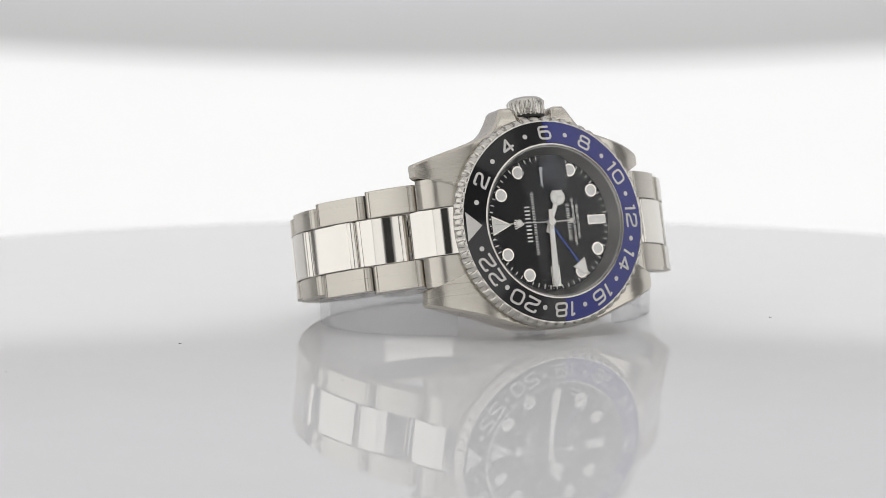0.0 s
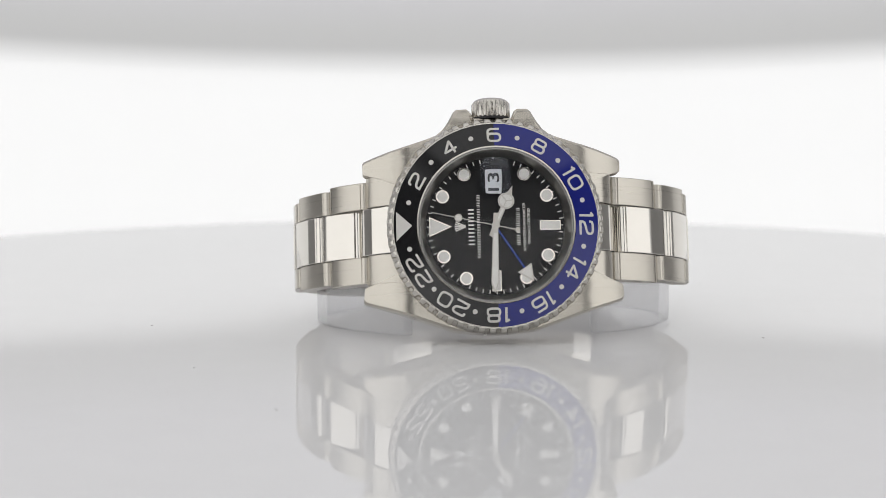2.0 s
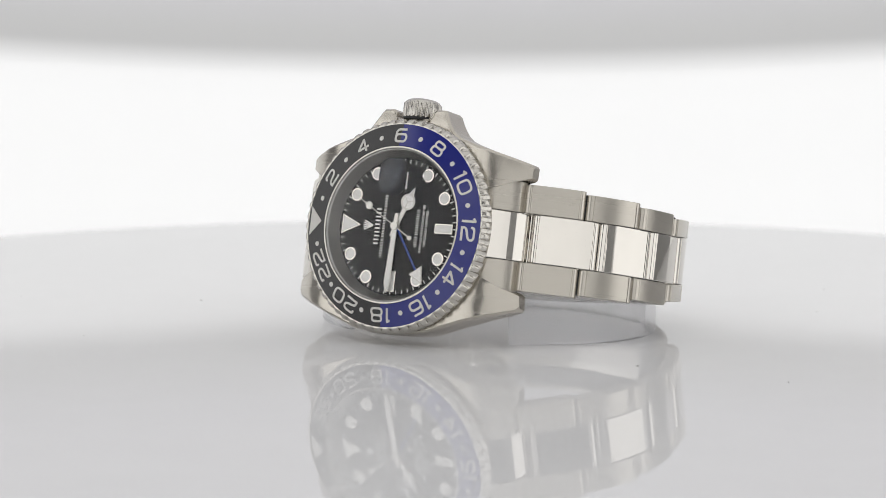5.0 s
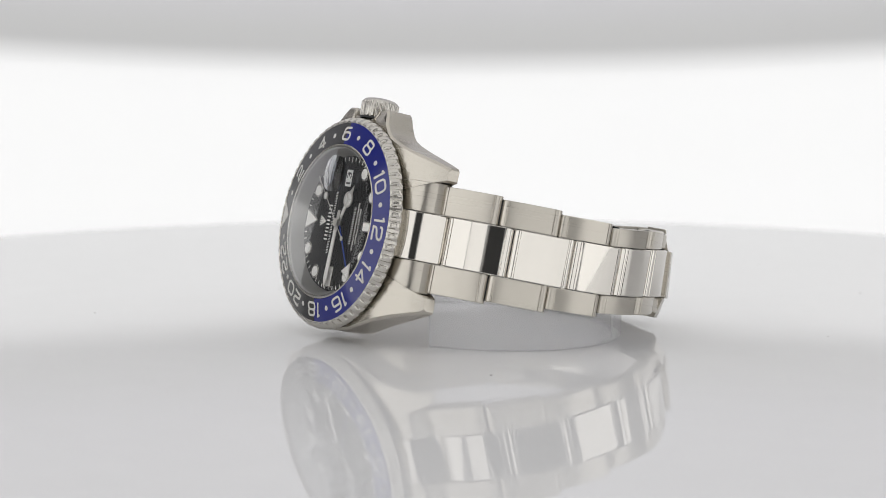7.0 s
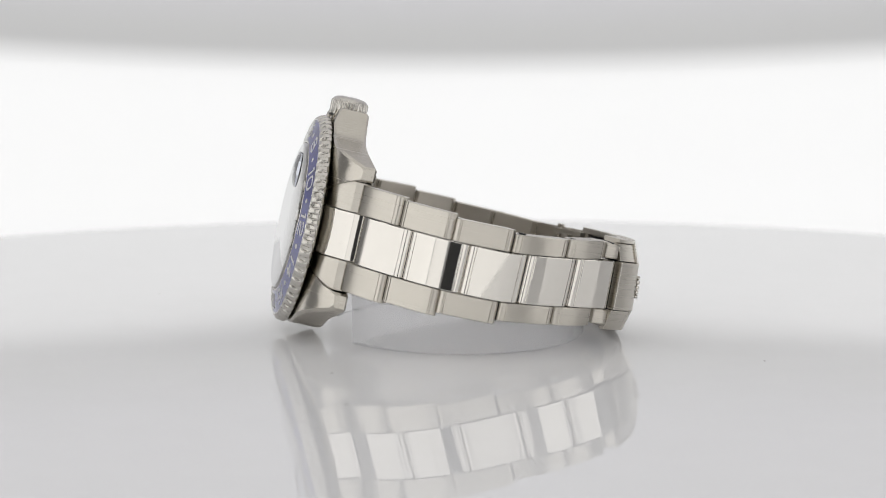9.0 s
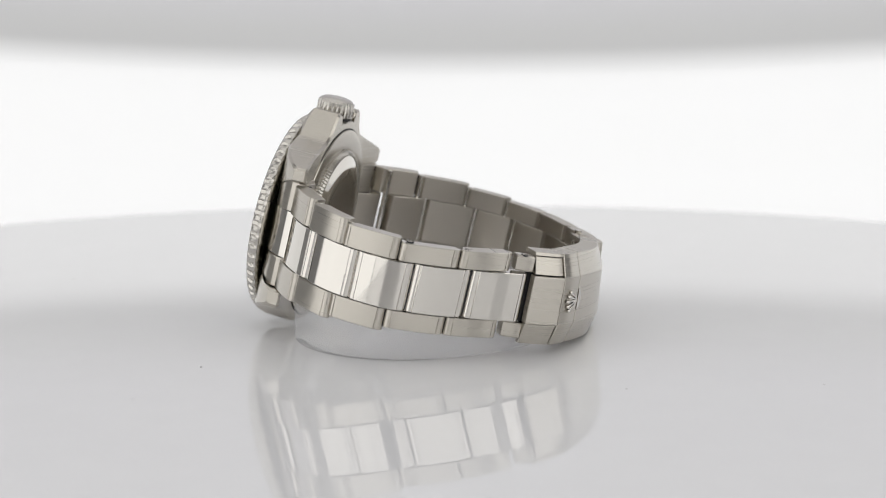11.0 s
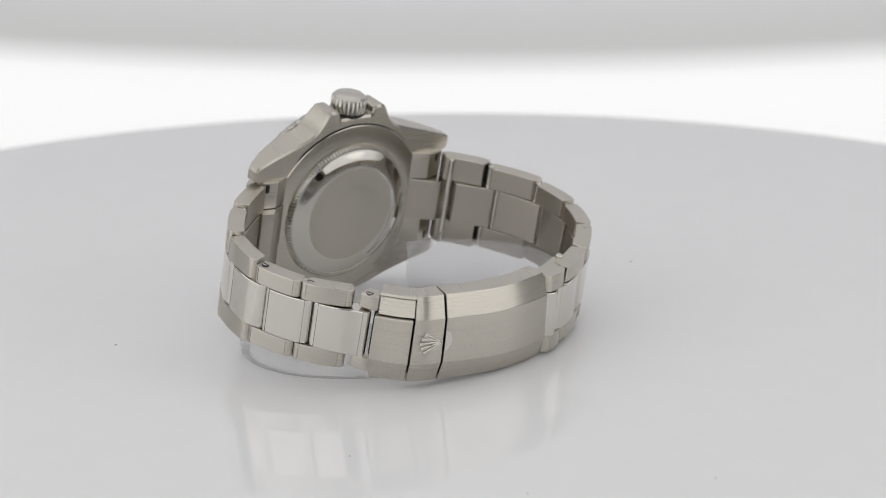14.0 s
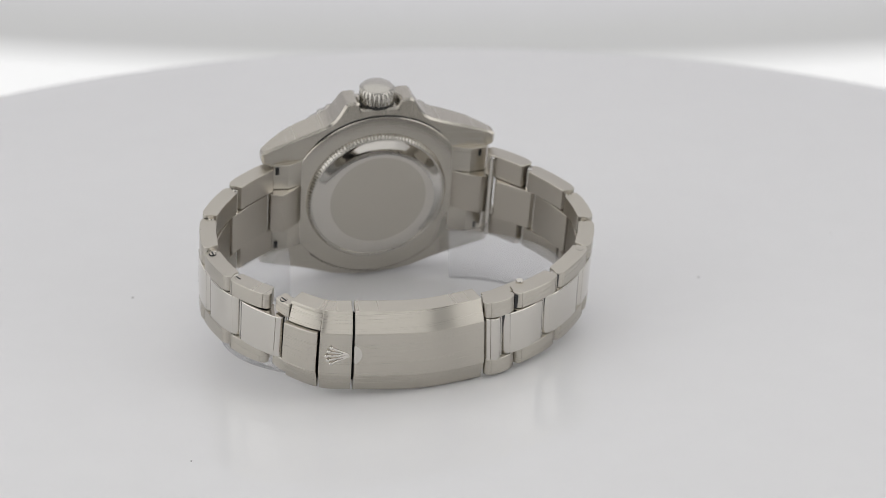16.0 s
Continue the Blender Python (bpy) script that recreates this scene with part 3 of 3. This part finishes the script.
lathe(bm, [(0.01, 24.8), (1.6, 24.75), (2.6, 24.55), (3.1, 24.3), (3.35, 24.0), (3.62, 23.7), (3.62, 21.2), (3.3, 20.9), (2.4, 20.8), (2.4, 19.0), (0.01, 19.0)], 240, "z", (0, 6.05, 0), closed=False,
      wave=lambda i, a, r: r - (0.34 * max(0, math.cos(a * 24)) ** 0.6 if i in (5, 6) else 0))
part("crown", bm, M_BEZEL, watch, "fluted steel winding crown", angle=45)

# near-black ring paints the shade in the gap under the crown
bm = bmesh.new()
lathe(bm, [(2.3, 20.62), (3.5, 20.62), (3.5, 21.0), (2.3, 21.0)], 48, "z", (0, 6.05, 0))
part("crown_gasket", bm, M_RECESS_SHADE, watch, "dark ring for the shade in the gap under the crown")

# case back
bm = bmesh.new()
lathe(bm, [(19.0, 9.0), (19.0, 9.25)], 128, "y", closed=False)
lathe(bm, [(18.85, 9.2), (18.85, 9.55), (18.7, 9.68), (15.3, 9.9), (15.0, 9.85), (13.5, 9.85)], 128, "y", closed=False)
back = part("case_back", bm, M_BACK, watch, "satin steel case back", angle=25)
bm = bmesh.new()
lathe(bm, [(19.1, 9.28), (19.1, 9.35), (18.85, 9.36), (18.85, 9.28)], 128, "y")
part("seam", bm, M_RECESS_SHADE, back, "dark seam round the case back")
bm = bmesh.new()
lathe(bm, [(14.8, 9.7), (14.8, 10.35), (14.45, 10.75), (13.9, 10.75), (13.9, 9.7)], 960, "y", wave=lambda i, a, r: r - (0.35 if i in (1, 2) and math.cos(a * 120) > 0 else 0))
part("fluted_ring", bm, M_BEZEL, back, "fine fluted steel ring", angle=20)
bm = bmesh.new()
lathe(bm, [(14.0, 10.6), (13.4, 10.75), (12.4, 11.1), (11.5, 11.32), (10.9, 11.38), (10.5, 11.4), (10.2, 11.4)], 128, "y", closed=False)
part("polished_ring", bm, M_POLISHED, back, "polished steel slope")
bm = bmesh.new()
lathe(bm, [(10.25, 11.4), (10.1, 11.36), (6, 11.36), (0.01, 11.36)], 96, "y", closed=False)
part("centre_disc", bm, M_BACK, back, "satin steel disc")

# ---- bracelet ----
CURVE_POINTS = [(22.6, 7.9), (24.4, 9.0), (32.7, 14.8), (39.6, 23.8), (41.2, 34.9), (38.6, 45.8), (32.5, 54.2), (30.1, 58.0), (24.6, 62.8), (18.3, 64.6), (5.0, 66.0), (-7.4, 64.1), (-14.0, 61.7), (-25.2, 55.2), (-33.6, 47.2), (-37.7, 37.6), (-37.4, 28.0), (-32.5, 18.6), (-25.0, 12.4), (-23.9, 9.3)]


def dense(points, n=24):
    p = [Vector(q) for q in points]
    p = [2 * p[0] - p[1]] + p + [2 * p[-1] - p[-2]]
    out = []
    for i in range(1, len(p) - 2):
        for k in range(n):
            t = k / n
            a, b, c, d = p[i - 1], p[i], p[i + 1], p[i + 2]
            out.append(0.5 * (2 * b + (c - a) * t + (2 * a - 5 * b + 4 * c - d) * t * t + (3 * b - a - 3 * c + d) * t ** 3))
    out.append(p[-2])
    return out


BAND = dense(CURVE_POINTS)
LEN = [0.0]
for a, b in zip(BAND, BAND[1:]):
    LEN.append(LEN[-1] + (b - a).length)


def at(s):
    s = max(0.0, min(LEN[-1] - 1e-6, s))
    i = int(np.searchsorted(LEN, s, side="right")) - 1
    i = min(i, len(BAND) - 2)
    t = (s - LEN[i]) / (LEN[i + 1] - LEN[i])
    return BAND[i].lerp(BAND[i + 1], t)


def s_of(x, y):
    k = min(range(len(BAND)), key=lambda i: (BAND[i] - Vector((x, y))).length)
    return LEN[k]


def half_width(y):
    return 10.1 - 2.2 * max(0.0, min(1.0, (y - 8) / 32.0))


S6 = [s_of(23.0, 8.1), s_of(32.7, 14.8), s_of(39.6, 23.8), s_of(41.2, 34.9), s_of(38.6, 45.8), s_of(32.5, 54.2)]
C6 = [s_of(24.6, 9.1), S6[1] + 3.2, S6[2] + 3.6, S6[3] + 3.4, S6[4] + 2.8, s_of(30.6, 57.4)]
S12 = [s_of(-24.0, 9.6), s_of(-31.2, 17.2), s_of(-36.4, 27.8), s_of(-37.6, 37.6), s_of(-33.3, 46.4), s_of(-24.3, 53.6), s_of(-14.0, 60.0), s_of(-7.4, 64.1) + 0.3]
C12 = [s_of(-25.0, 12.5), s_of(-32.2, 20.0), s_of(-37.2, 30.4), s_of(-36.8, 40.4), s_of(-30.9, 49.0), s_of(-21.2, 56.0), s_of(-11.5, 62.0), s_of(-7.4, 64.1) + 0.3]

# the closed band leans a little: its middle rises towards the clasp on the six o'clock side
SAG_S = [0.0, S6[2], S6[3], S6[4], S6[5], s_of(18.3, 64.6), s_of(-7.4, 64.1), s_of(-24.6, 54.2), s_of(-37.7, 37.6), LEN[-1]]
SAG_Z = [0.0, -0.1, 0.15, 1.2, 2.1, 2.2, 1.3, 0.1, 0.0, 0.0]


def z_mid(s):
    return float(np.interp(s, SAG_S, SAG_Z))


LEAN_S = [0.0, S6[4], s_of(24.6, 62.8), s_of(-7.4, 64.1), s_of(-24.8, 54.8), s_of(-37.7, 37.6), LEN[-1]]
LEAN_V = [0.0, 0.0, 0.08, 0.13, 0.05, 0.0, 0.0]


def tip(s, z):
    """How far a place at height z of the band leans inward: the clasp is tipped a little."""
    return float(np.interp(s, LEAN_S, LEAN_V)) * z


def link_piece(s0, s1, zlo, zhi, thick, name, mat, parent, label="", bow=0.26, bevel=0.14):
    """One rigid link between two places on the outer curve: a bowed slab with rounded ends."""
    p, q = at(s0), at(s1)
    d = (q - p)
    length = d.length
    d.normalize()
    nrm = Vector((-d.y, d.x))            # inward, as the curve runs from six to twelve o'clock round the wrist
    if nrm.dot(Vector((0, 34)) - p) < 0:
        nrm = -nrm
    g = 0.23
    e = length - g
    r = min(1.15, length * 0.2)
    prof = []
    for u in (0.0, 0.03, 0.2, 0.35, 0.5, 0.65, 0.8, 0.97, 1.0):   # outer face
        prof.append((g + r + (length - 2 * g - 2 * r) * u, -bow * (1 - (2 * u - 1) ** 2)))
    for k in range(0, 9):                  # round nose
        t = radians(90 * k / 8)
        prof.append((e - r + r * math.sin(t), 0.12 + r * (1 - math.cos(t))))
    prof += [(e, thick * 0.42), (e - 0.5, thick * 0.6), (e - 0.95, thick * 0.95), (e - 1.1, thick), (length / 2, thick - bow * 0.7), (g + 1.1, thick), (g + 0.95, thick * 0.95), (g + 0.5, thick * 0.6), (g, thick * 0.42)]
    for k in range(8, -1, -1):
        t = radians(90 * k / 8)
        prof.append((g + r - r * math.sin(t), 0.12 + r * (1 - math.cos(t))))
    bm = bmesh.new()

    def place(u, v, w):
        su = s0 + (s1 - s0) * u / length
        c = p + d * u + nrm * (v + tip(su, w))
        return (c.x, c.y, w + z_mid(su))

    prism(bm, prof, place, zlo, zhi, bevel, 2)
    inner = [f for f in bm.faces if (Vector(f.calc_center_median()[:2]) - p).dot(nrm) > thick * 0.7]
    for f in inner:
        f.material_index = 1
    ob = part(name, bm, mat, parent, label, angle=20)
    ob.data.materials.append(M_INNER)
    return ob


TH_LINK = 3.2
for stops in (S6, S12):
    for a, b in zip(stops, stops[1:]):
        lo, hi = min(a, b), max(a, b)
        y = at((lo + hi) / 2).y
        for sign in (-1, 1):
            w = half_width(y)
            z0, z1 = sorted((sign * 4.55, sign * w))
            link_piece(lo, hi, z0, z1, TH_LINK, "outer_link", M_BRUSHED, watch, "brushed steel outer bracelet link")
for stops in (C6, C12):
    for a, b in zip(stops, stops[1:]):
        lo, hi = min(a, b), max(a, b)
        link_piece(lo, hi, -4.45, 4.45, TH_LINK + 0.1, "centre_link", M_POLISHED, watch, "polished steel centre bracelet link", bow=0.4)


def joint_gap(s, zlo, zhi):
    """An added dark strip that paints the shade in the gap between two neighbouring links."""
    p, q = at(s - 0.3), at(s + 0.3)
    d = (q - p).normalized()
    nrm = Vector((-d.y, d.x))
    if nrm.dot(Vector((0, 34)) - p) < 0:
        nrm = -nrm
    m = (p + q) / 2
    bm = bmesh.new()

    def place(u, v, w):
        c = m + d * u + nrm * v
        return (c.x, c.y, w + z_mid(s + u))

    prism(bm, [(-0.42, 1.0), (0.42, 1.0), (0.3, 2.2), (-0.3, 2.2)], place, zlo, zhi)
    part("joint", bm, M_RECESS_SHADE, watch, "added dark strip for the shade between links", smooth=False)


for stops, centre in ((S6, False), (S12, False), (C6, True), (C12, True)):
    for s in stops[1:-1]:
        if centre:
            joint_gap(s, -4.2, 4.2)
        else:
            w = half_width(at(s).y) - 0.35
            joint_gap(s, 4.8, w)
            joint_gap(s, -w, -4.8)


def end_link(sign):
    """The solid piece between the lugs: brushed sides, a longer polished middle."""
    side_prof = [(15.8, 3.4), (17.5, 3.8), (19.0, 4.4), (20.4, 5.25), (21.6, 6.3), (22.5, 7.6), (22.9, 9.2), (22.0, 10.6), (19.0, 11.0), (15.8, 9.6)]
    mid_prof = [(15.8, 2.8), (17.5, 3.5), (19.0, 4.35), (20.4, 5.5), (21.9, 7.1), (23.2, 9.2), (23.7, 10.9), (22.9, 12.4), (20.6, 13.2), (18.0, 11.6), (15.8, 9.6)]
    if sign < 0:
        side_prof = [(x + 0.9 * (x - 15.8) / 7.1, y + 0.2) for x, y in side_prof]
        mid_prof = [(x + 1.2 * (x - 15.8) / 7.9, y + 0.4 * (x - 15.8) / 7.3) for x, y in mid_prof]
    put = lambda u, v, w: (sign * u, v, w)
    bm = bmesh.new()
    prism(bm, mid_prof, put, -4.45, 4.45, 0.15, 2)
    mid = part("end_link", bm, M_POLISHED, watch, "polished steel end link between the lugs", angle=20)
    mid.data.materials.append(M_INNER)
    for face in mid.data.polygons:         # the side towards the wrist is satin
        if face.normal.y > 0.2:
            face.material_index = 1
    for z0, z1 in ((-10.22, -4.55), (4.55, 10.22)):
        bm = bmesh.new()
        prism(bm, side_prof, put, z0, z1, 0.12, 2)
        part("shoulder", bm, M_BRUSHED, mid, "brushed steel shoulder", angle=20)
        zc = 8.9 if z0 > 0 else -9.1
        # uncut slot: a dark block gives its shade
        bm = bmesh.new()
        prism(bm, [(21.0, zc - 0.7), (21.7, zc - 0.7), (21.7, zc + 0.9), (21.0, zc + 0.9)], lambda u, v, w: (sign * u, w, v), 10.0, 11.0)
        part("release_slot", bm, M_RECESS_SHADE, mid, "spring bar slot, its shade painted in", smooth=False)


end_link(1)
end_link(-1)


def rod(s, depth, z0, z1, r, name, parent, mat, n=12, label=""):
    p, q = at(s), at(s + 0.4)
    d = (q - p).normalized()
    nrm = Vector((-d.y, d.x))
    if nrm.dot(Vector((0, 34)) - p) < 0:
        nrm = -nrm
    c = p + nrm * (depth + tip(s, (z0 + z1) / 2))
    bm = bmesh.new()
    lathe(bm, [(0.01, z0), (r * 0.85, z0), (r, z0 + 0.1), (r, z1 - 0.1), (r * 0.85, z1), (0.01, z1)], n, "z", (c.x, c.y, z_mid(s)), closed=False)
    return part(name, bm, mat, parent, label)


for stops in (C6[:-1], C12[:-1], S6[1:-1], S12[1:-2]):
    for s in stops:
        y = at(s).y
        rod(s, TH_LINK * 0.72, -half_width(y) + 0.25, half_width(y) - 0.25, 0.6, "link_pin", watch, M_POLISHED)


# ---- clasp ----
def sweep(s0, s1, section, name, mat, parent, label="", n=16, bevel=0.14, angle=9):
    """Sweep a closed section of (depth, z) along the outer curve."""
    bm = bmesh.new()
    rings = []
    for k in range(n + 1):
        s = s0 + (s1 - s0) * k / n
        p = at(s)
        d = (at(s + 0.8) - at(s - 0.8)).normalized()
        nrm = Vector((-d.y, d.x))
        if nrm.dot(Vector((0, 34)) - p) < 0:
            nrm = -nrm
        rings.append([bm.verts.new((p.x + nrm.x * (v + tip(s, z)), p.y + nrm.y * (v + tip(s, z)), z + z_mid(s))) for v, z in section])
    m = len(section)
    for a, b in zip(rings, rings[1:]):
        for k in range(m):
            j = (k + 1) % m
            bm.faces.new((a[k], a[j], b[j], b[k]))
    bm.faces.new(rings[0])
    bm.faces.new(rings[-1][::-1])
    bmesh.ops.recalc_face_normals(bm, faces=bm.faces)
    if bevel:
        es = [e for e in bm.edges if len(e.link_faces) == 2 and e.calc_face_angle(0) > radians(60)]
        bmesh.ops.bevel(bm, geom=es, offset=bevel, segments=2, affect="EDGES", profile=0.5)
    return part(name, bm, mat, parent, label, angle=angle)


U_SECTION = [(0.0, -4.45), (0.0, 4.45), (0.12, 4.55), (1.4, 8.5), (4.9, 8.5), (4.9, 7.4), (2.3, 7.4), (1.4, 4.5), (1.4, -4.5), (2.3, -7.4), (4.9, -7.4), (4.9, -8.5), (1.4, -8.5), (0.12, -4.55)]
sA, sB, sC, sD = s_of(30.1, 58.0), s_of(24.6, 62.8), s_of(18.2, 64.6), s_of(-7.4, 64.1)
clasp = sweep(sC + 0.2, sD, U_SECTION, "clasp_cover", M_BRUSHED, watch, "brushed steel folding clasp cover", n=28)
sweep(sB + 0.2, sC - 0.2, U_SECTION, "clasp_end", M_BRUSHED, clasp, "brushed steel clasp end with emblem")
sweep(sA, sB - 0.2, [(-0.3, -4.45), (-0.3, 4.45), (1.4, 4.45), (1.4, -4.45)], "safety_catch", M_BRUSHED, clasp, "brushed steel safety catch", n=8, bevel=0.2)
sweep(sA + 0.2, sB - 0.2, [(0.2, -4.6), (1.4, -8.45), (2.4, -8.45), (1.4, -4.6)], "catch_flange", M_BRUSHED, clasp, n=8, bevel=0.08)
sweep(sA + 0.5, sB + 0.1, [(0.5, 4.6), (1.5, 7.7), (2.5, 7.7), (1.5, 4.6)], "side_rail", M_BRUSHED, clasp, n=8, bevel=0.08)
sweep(sA + 0.2, sB + 0.3, [(1.25, 7.9), (1.42, 8.5), (4.9, 8.5), (4.9, 7.6), (2.3, 7.6)], "top_rail", M_BRUSHED, clasp, "steel rim over the safety catch", n=8, bevel=0.08)
# dark filler sheet, added so the lines between clasp parts look shaded
sweep(sA + 0.6, sD - 0.5, [(2.5, -7.2), (2.5, 7.2), (3.2, 7.2), (3.2, -7.2)], "clasp_interior", M_RECESS_SHADE, clasp, "added dark sheet for the shade inside the clasp", n=28, bevel=0)
for zs in (1, -1):
    z0, z1 = sorted((zs * 4.7, zs * 7.6))
    sweep(s_of(32.0, 54.9), sA + 0.25, [(1.0, z0), (1.0, z1), (3.6, z1), (3.6, z0)], "hinge_lug", M_BRUSHED, clasp, "brushed hinge lug beside the clasp", n=5, bevel=0.3)
# near-black bar: shade of the gap before the catch, painted in
sweep(s_of(30.6, 57.4) + 0.3, sA + 0.6, [(1.7, -4.4), (1.7, 4.4), (3.0, 4.4), (3.0, -4.4)], "hinge_barrel", M_RECESS_SHADE, clasp, n=4)
sweep(sA + 3.0, s_of(-19.0, 57.9), [(3.3, -3.6), (3.3, 3.6), (4.4, 3.6), (4.4, -3.6)], "folding_blade", M_POLISHED, clasp, "polished folding blade", n=24)
rod(s_of(-17.6, 58.9), 3.9, -8.2, 8.4, 0.75, "spring_bar", clasp, M_POLISHED, 16, "steel spring bar end")
sweep(s_of(-9.0, 63.0), s_of(-18.2, 58.6), [(2.2, 6.4), (2.2, 7.5), (4.6, 7.5), (4.6, 6.4)], "inner_arm", M_BRUSHED, clasp, n=6, bevel=0.1)


def head(s, depth, zside, slot, parent):
    """The end of a link pin: a slotted screw or a plain round head, flush with the edge of the link."""
    w = half_width(at(s).y) if at(s).y < 54 else 7.65
    z0, z1 = sorted((zside * (w - 0.3), zside * (w + 0.03)))
    ring = rod(s, depth, z0, z1, 0.71, "pin_ring", parent, M_RECESS_SHADE, 20, "dark seam round a pin")
    z0, z1 = sorted((zside * (w - 0.3), zside * (w + 0.06)))
    rod(s, depth, z0, z1, 0.66, "pin_head", ring, M_BRUSHED, 20, "steel pin head")
    if slot:
        p, d = at(s), (at(s + 0.4) - at(s)).normalized()
        nrm = Vector((-d.y, d.x))
        if nrm.dot(Vector((0, 34)) - p) < 0:
            nrm = -nrm
        c = p + nrm * (depth + tip(s, zside * w))
        # the slot is a thin dark bar, its shade painted rather than cut
        z0, z1 = sorted((zside * w, zside * (w + 0.08)))
        bm = bmesh.new()
        prism(bm, [(-0.62, -0.16), (0.62, -0.16), (0.62, 0.16), (-0.62, 0.16)], lambda u, v, t: (c.x + d.x * u + nrm.x * v, c.y + d.y * u + nrm.y * v, t + z_mid(s)), z0, z1)
        part("screw_slot", bm, M_RECESS_SHADE, ring, "screw slot, its shade painted in", smooth=False)


for s_pin in (S6[3] + 1.6, S6[4] + 1.6, s_of(31.2, 56.0)):
    head(s_pin, 1.7, 1, True, watch)
for s_pin in (S12[6] - 1.4, S12[5] - 1.5, S12[4] - 1.5):
    head(s_pin, 1.7, 1, False, watch)

# emblem on the clasp: five spokes with knobs, and the thumb notch beside it
s_e = sC - 0.35
p_e, d_e = at(s_e), (at(s_e + 0.5) - at(s_e - 0.5)).normalized()
n_e = Vector((-d_e.y, d_e.x))
if n_e.dot(Vector((0, 34)) - p_e) < 0:
    n_e = -n_e


def emblem_point(u, w, h):
    c = p_e - d_e * u - n_e * (-0.02 + h - tip(s_e, w))
    return (c.x, c.y, w + z_mid(s_e))


bm = bmesh.new()
for k in range(-2, 3):
    a = radians(k * 13)
    u1 = 4.6 - 0.22 * abs(k)
    spine = [(u1 * math.cos(a) * f, u1 * math.sin(a) * f * 0.95) for f in (0.08, 1.0)]
    (ua, wa), (ub, wb) = spine
    lx, lw = -(wb - wa), (ub - ua)
    ln = math.hypot(lx, lw)
    lx, lw = lx / ln, lw / ln
    pts = [(ua + lx * 0.16, wa + lw * 0.16), (ub + lx * 0.2, wb + lw * 0.2), (ub - lx * 0.2, wb - lw * 0.2), (ua - lx * 0.16, wa - lw * 0.16)]
    prism(bm, pts, emblem_point, -0.2, 0.26, 0.06)
    cyl = [(ub + 0.4 * math.cos(t * math.pi / 6), wb + 0.4 * math.sin(t * math.pi / 6)) for t in range(12)]
    prism(bm, cyl, emblem_point, -0.2, 0.4, 0.12)
part("clasp_emblem", bm, M_POLISHED, clasp, "raised polished fan-shaped emblem")
bm = bmesh.new()
prism(bm, [(-0.55, -2.0)] + [(-0.55 - 1.5 * math.sin(math.pi * k / 12), -2.0 * math.cos(math.pi * k / 12)) for k in range(1, 12)] + [(-0.55, 2.0)], emblem_point, -0.1, 0.075)
part("thumb_notch", bm, M_POLISHED, clasp, "polished crescent thumb notch")

# a few specks of dust on the plate
for k, (x, y, r) in enumerate(((-57.5, -5, 0.25), (-31.7, -94, 0.2), (-46.6, -54.4, 0.15), (59, -29, 0.25), (60, 48, 0.15), (48, 80, 0.15), (88, -30, 0.15), (-95, -20, 0.15), (20, 95, 0.14), (-30, 110, 0.14))):
    bm = bmesh.new()
    bmesh.ops.create_icosphere(bm, subdivisions=1, radius=r)
    for v in bm.verts:
        v.co = (v.co.x * 1.3 + x, v.co.y + y, max(0.0, v.co.z * 0.5 + 0.03))
    part("dust_speck", bm, M_DUST, turntable, "grey dust speck")

# ---- what moves: the plate turns and leans, all on it goes along ----
TURN = [28.39, 16.59, 4.77, -7.11, -19.07, -31.07, -43.09, -55.11, -67.12, -79.17, -91.24, -103.31, -115.31, -127.23, -139.12, -150.99, -162.84]
LEAN = [(9.2, 0.0), (10.2, 0.54), (11.3, 1.68), (12.0, 3.49), (12.5, 4.97), (13.0, 6.43), (13.5, 7.82), (14.0, 9.36), (14.5, 10.74), (15.0, 12.19), (15.5, 13.66), (16.0, 15.03)]


def turn_at(t):
    return float(np.interp(t, range(17), TURN))


def lean_at(t):
    return float(np.interp(t, [a for a, b in LEAN], [b for a, b in LEAN]))


def plate_pose(t):
    pivot = (0.0, 0.006252, 0.023823)
    return pose(*pivot, lean_at(t)) @ pose(*(-v for v in pivot)) @ pose(0, 0, 0, 0, 0, turn_at(t))


WATCH_POSE = pose(0.008279, -0.030666, 0.022190, -13.389) @ pose(0, 0, 0, 0, -0.485)


def motions():
    times = [0.5 * k for k in range(19)] + [9.2, 9.7, 10.2, 10.7, 11.3] + [11.5 + 0.5 * k for k in range(10)]
    walk(turntable, [(t, plate_pose(t)) for t in times])
    walk(holder, [(t, plate_pose(t)) for t in times])
    walk(watch, [(t, plate_pose(t) @ WATCH_POSE) for t in times])
    walk(seconds, [(t, pose(0, 0, 0, 0, 0.4 + 6.0 * t)) for t in range(17)])


motions()
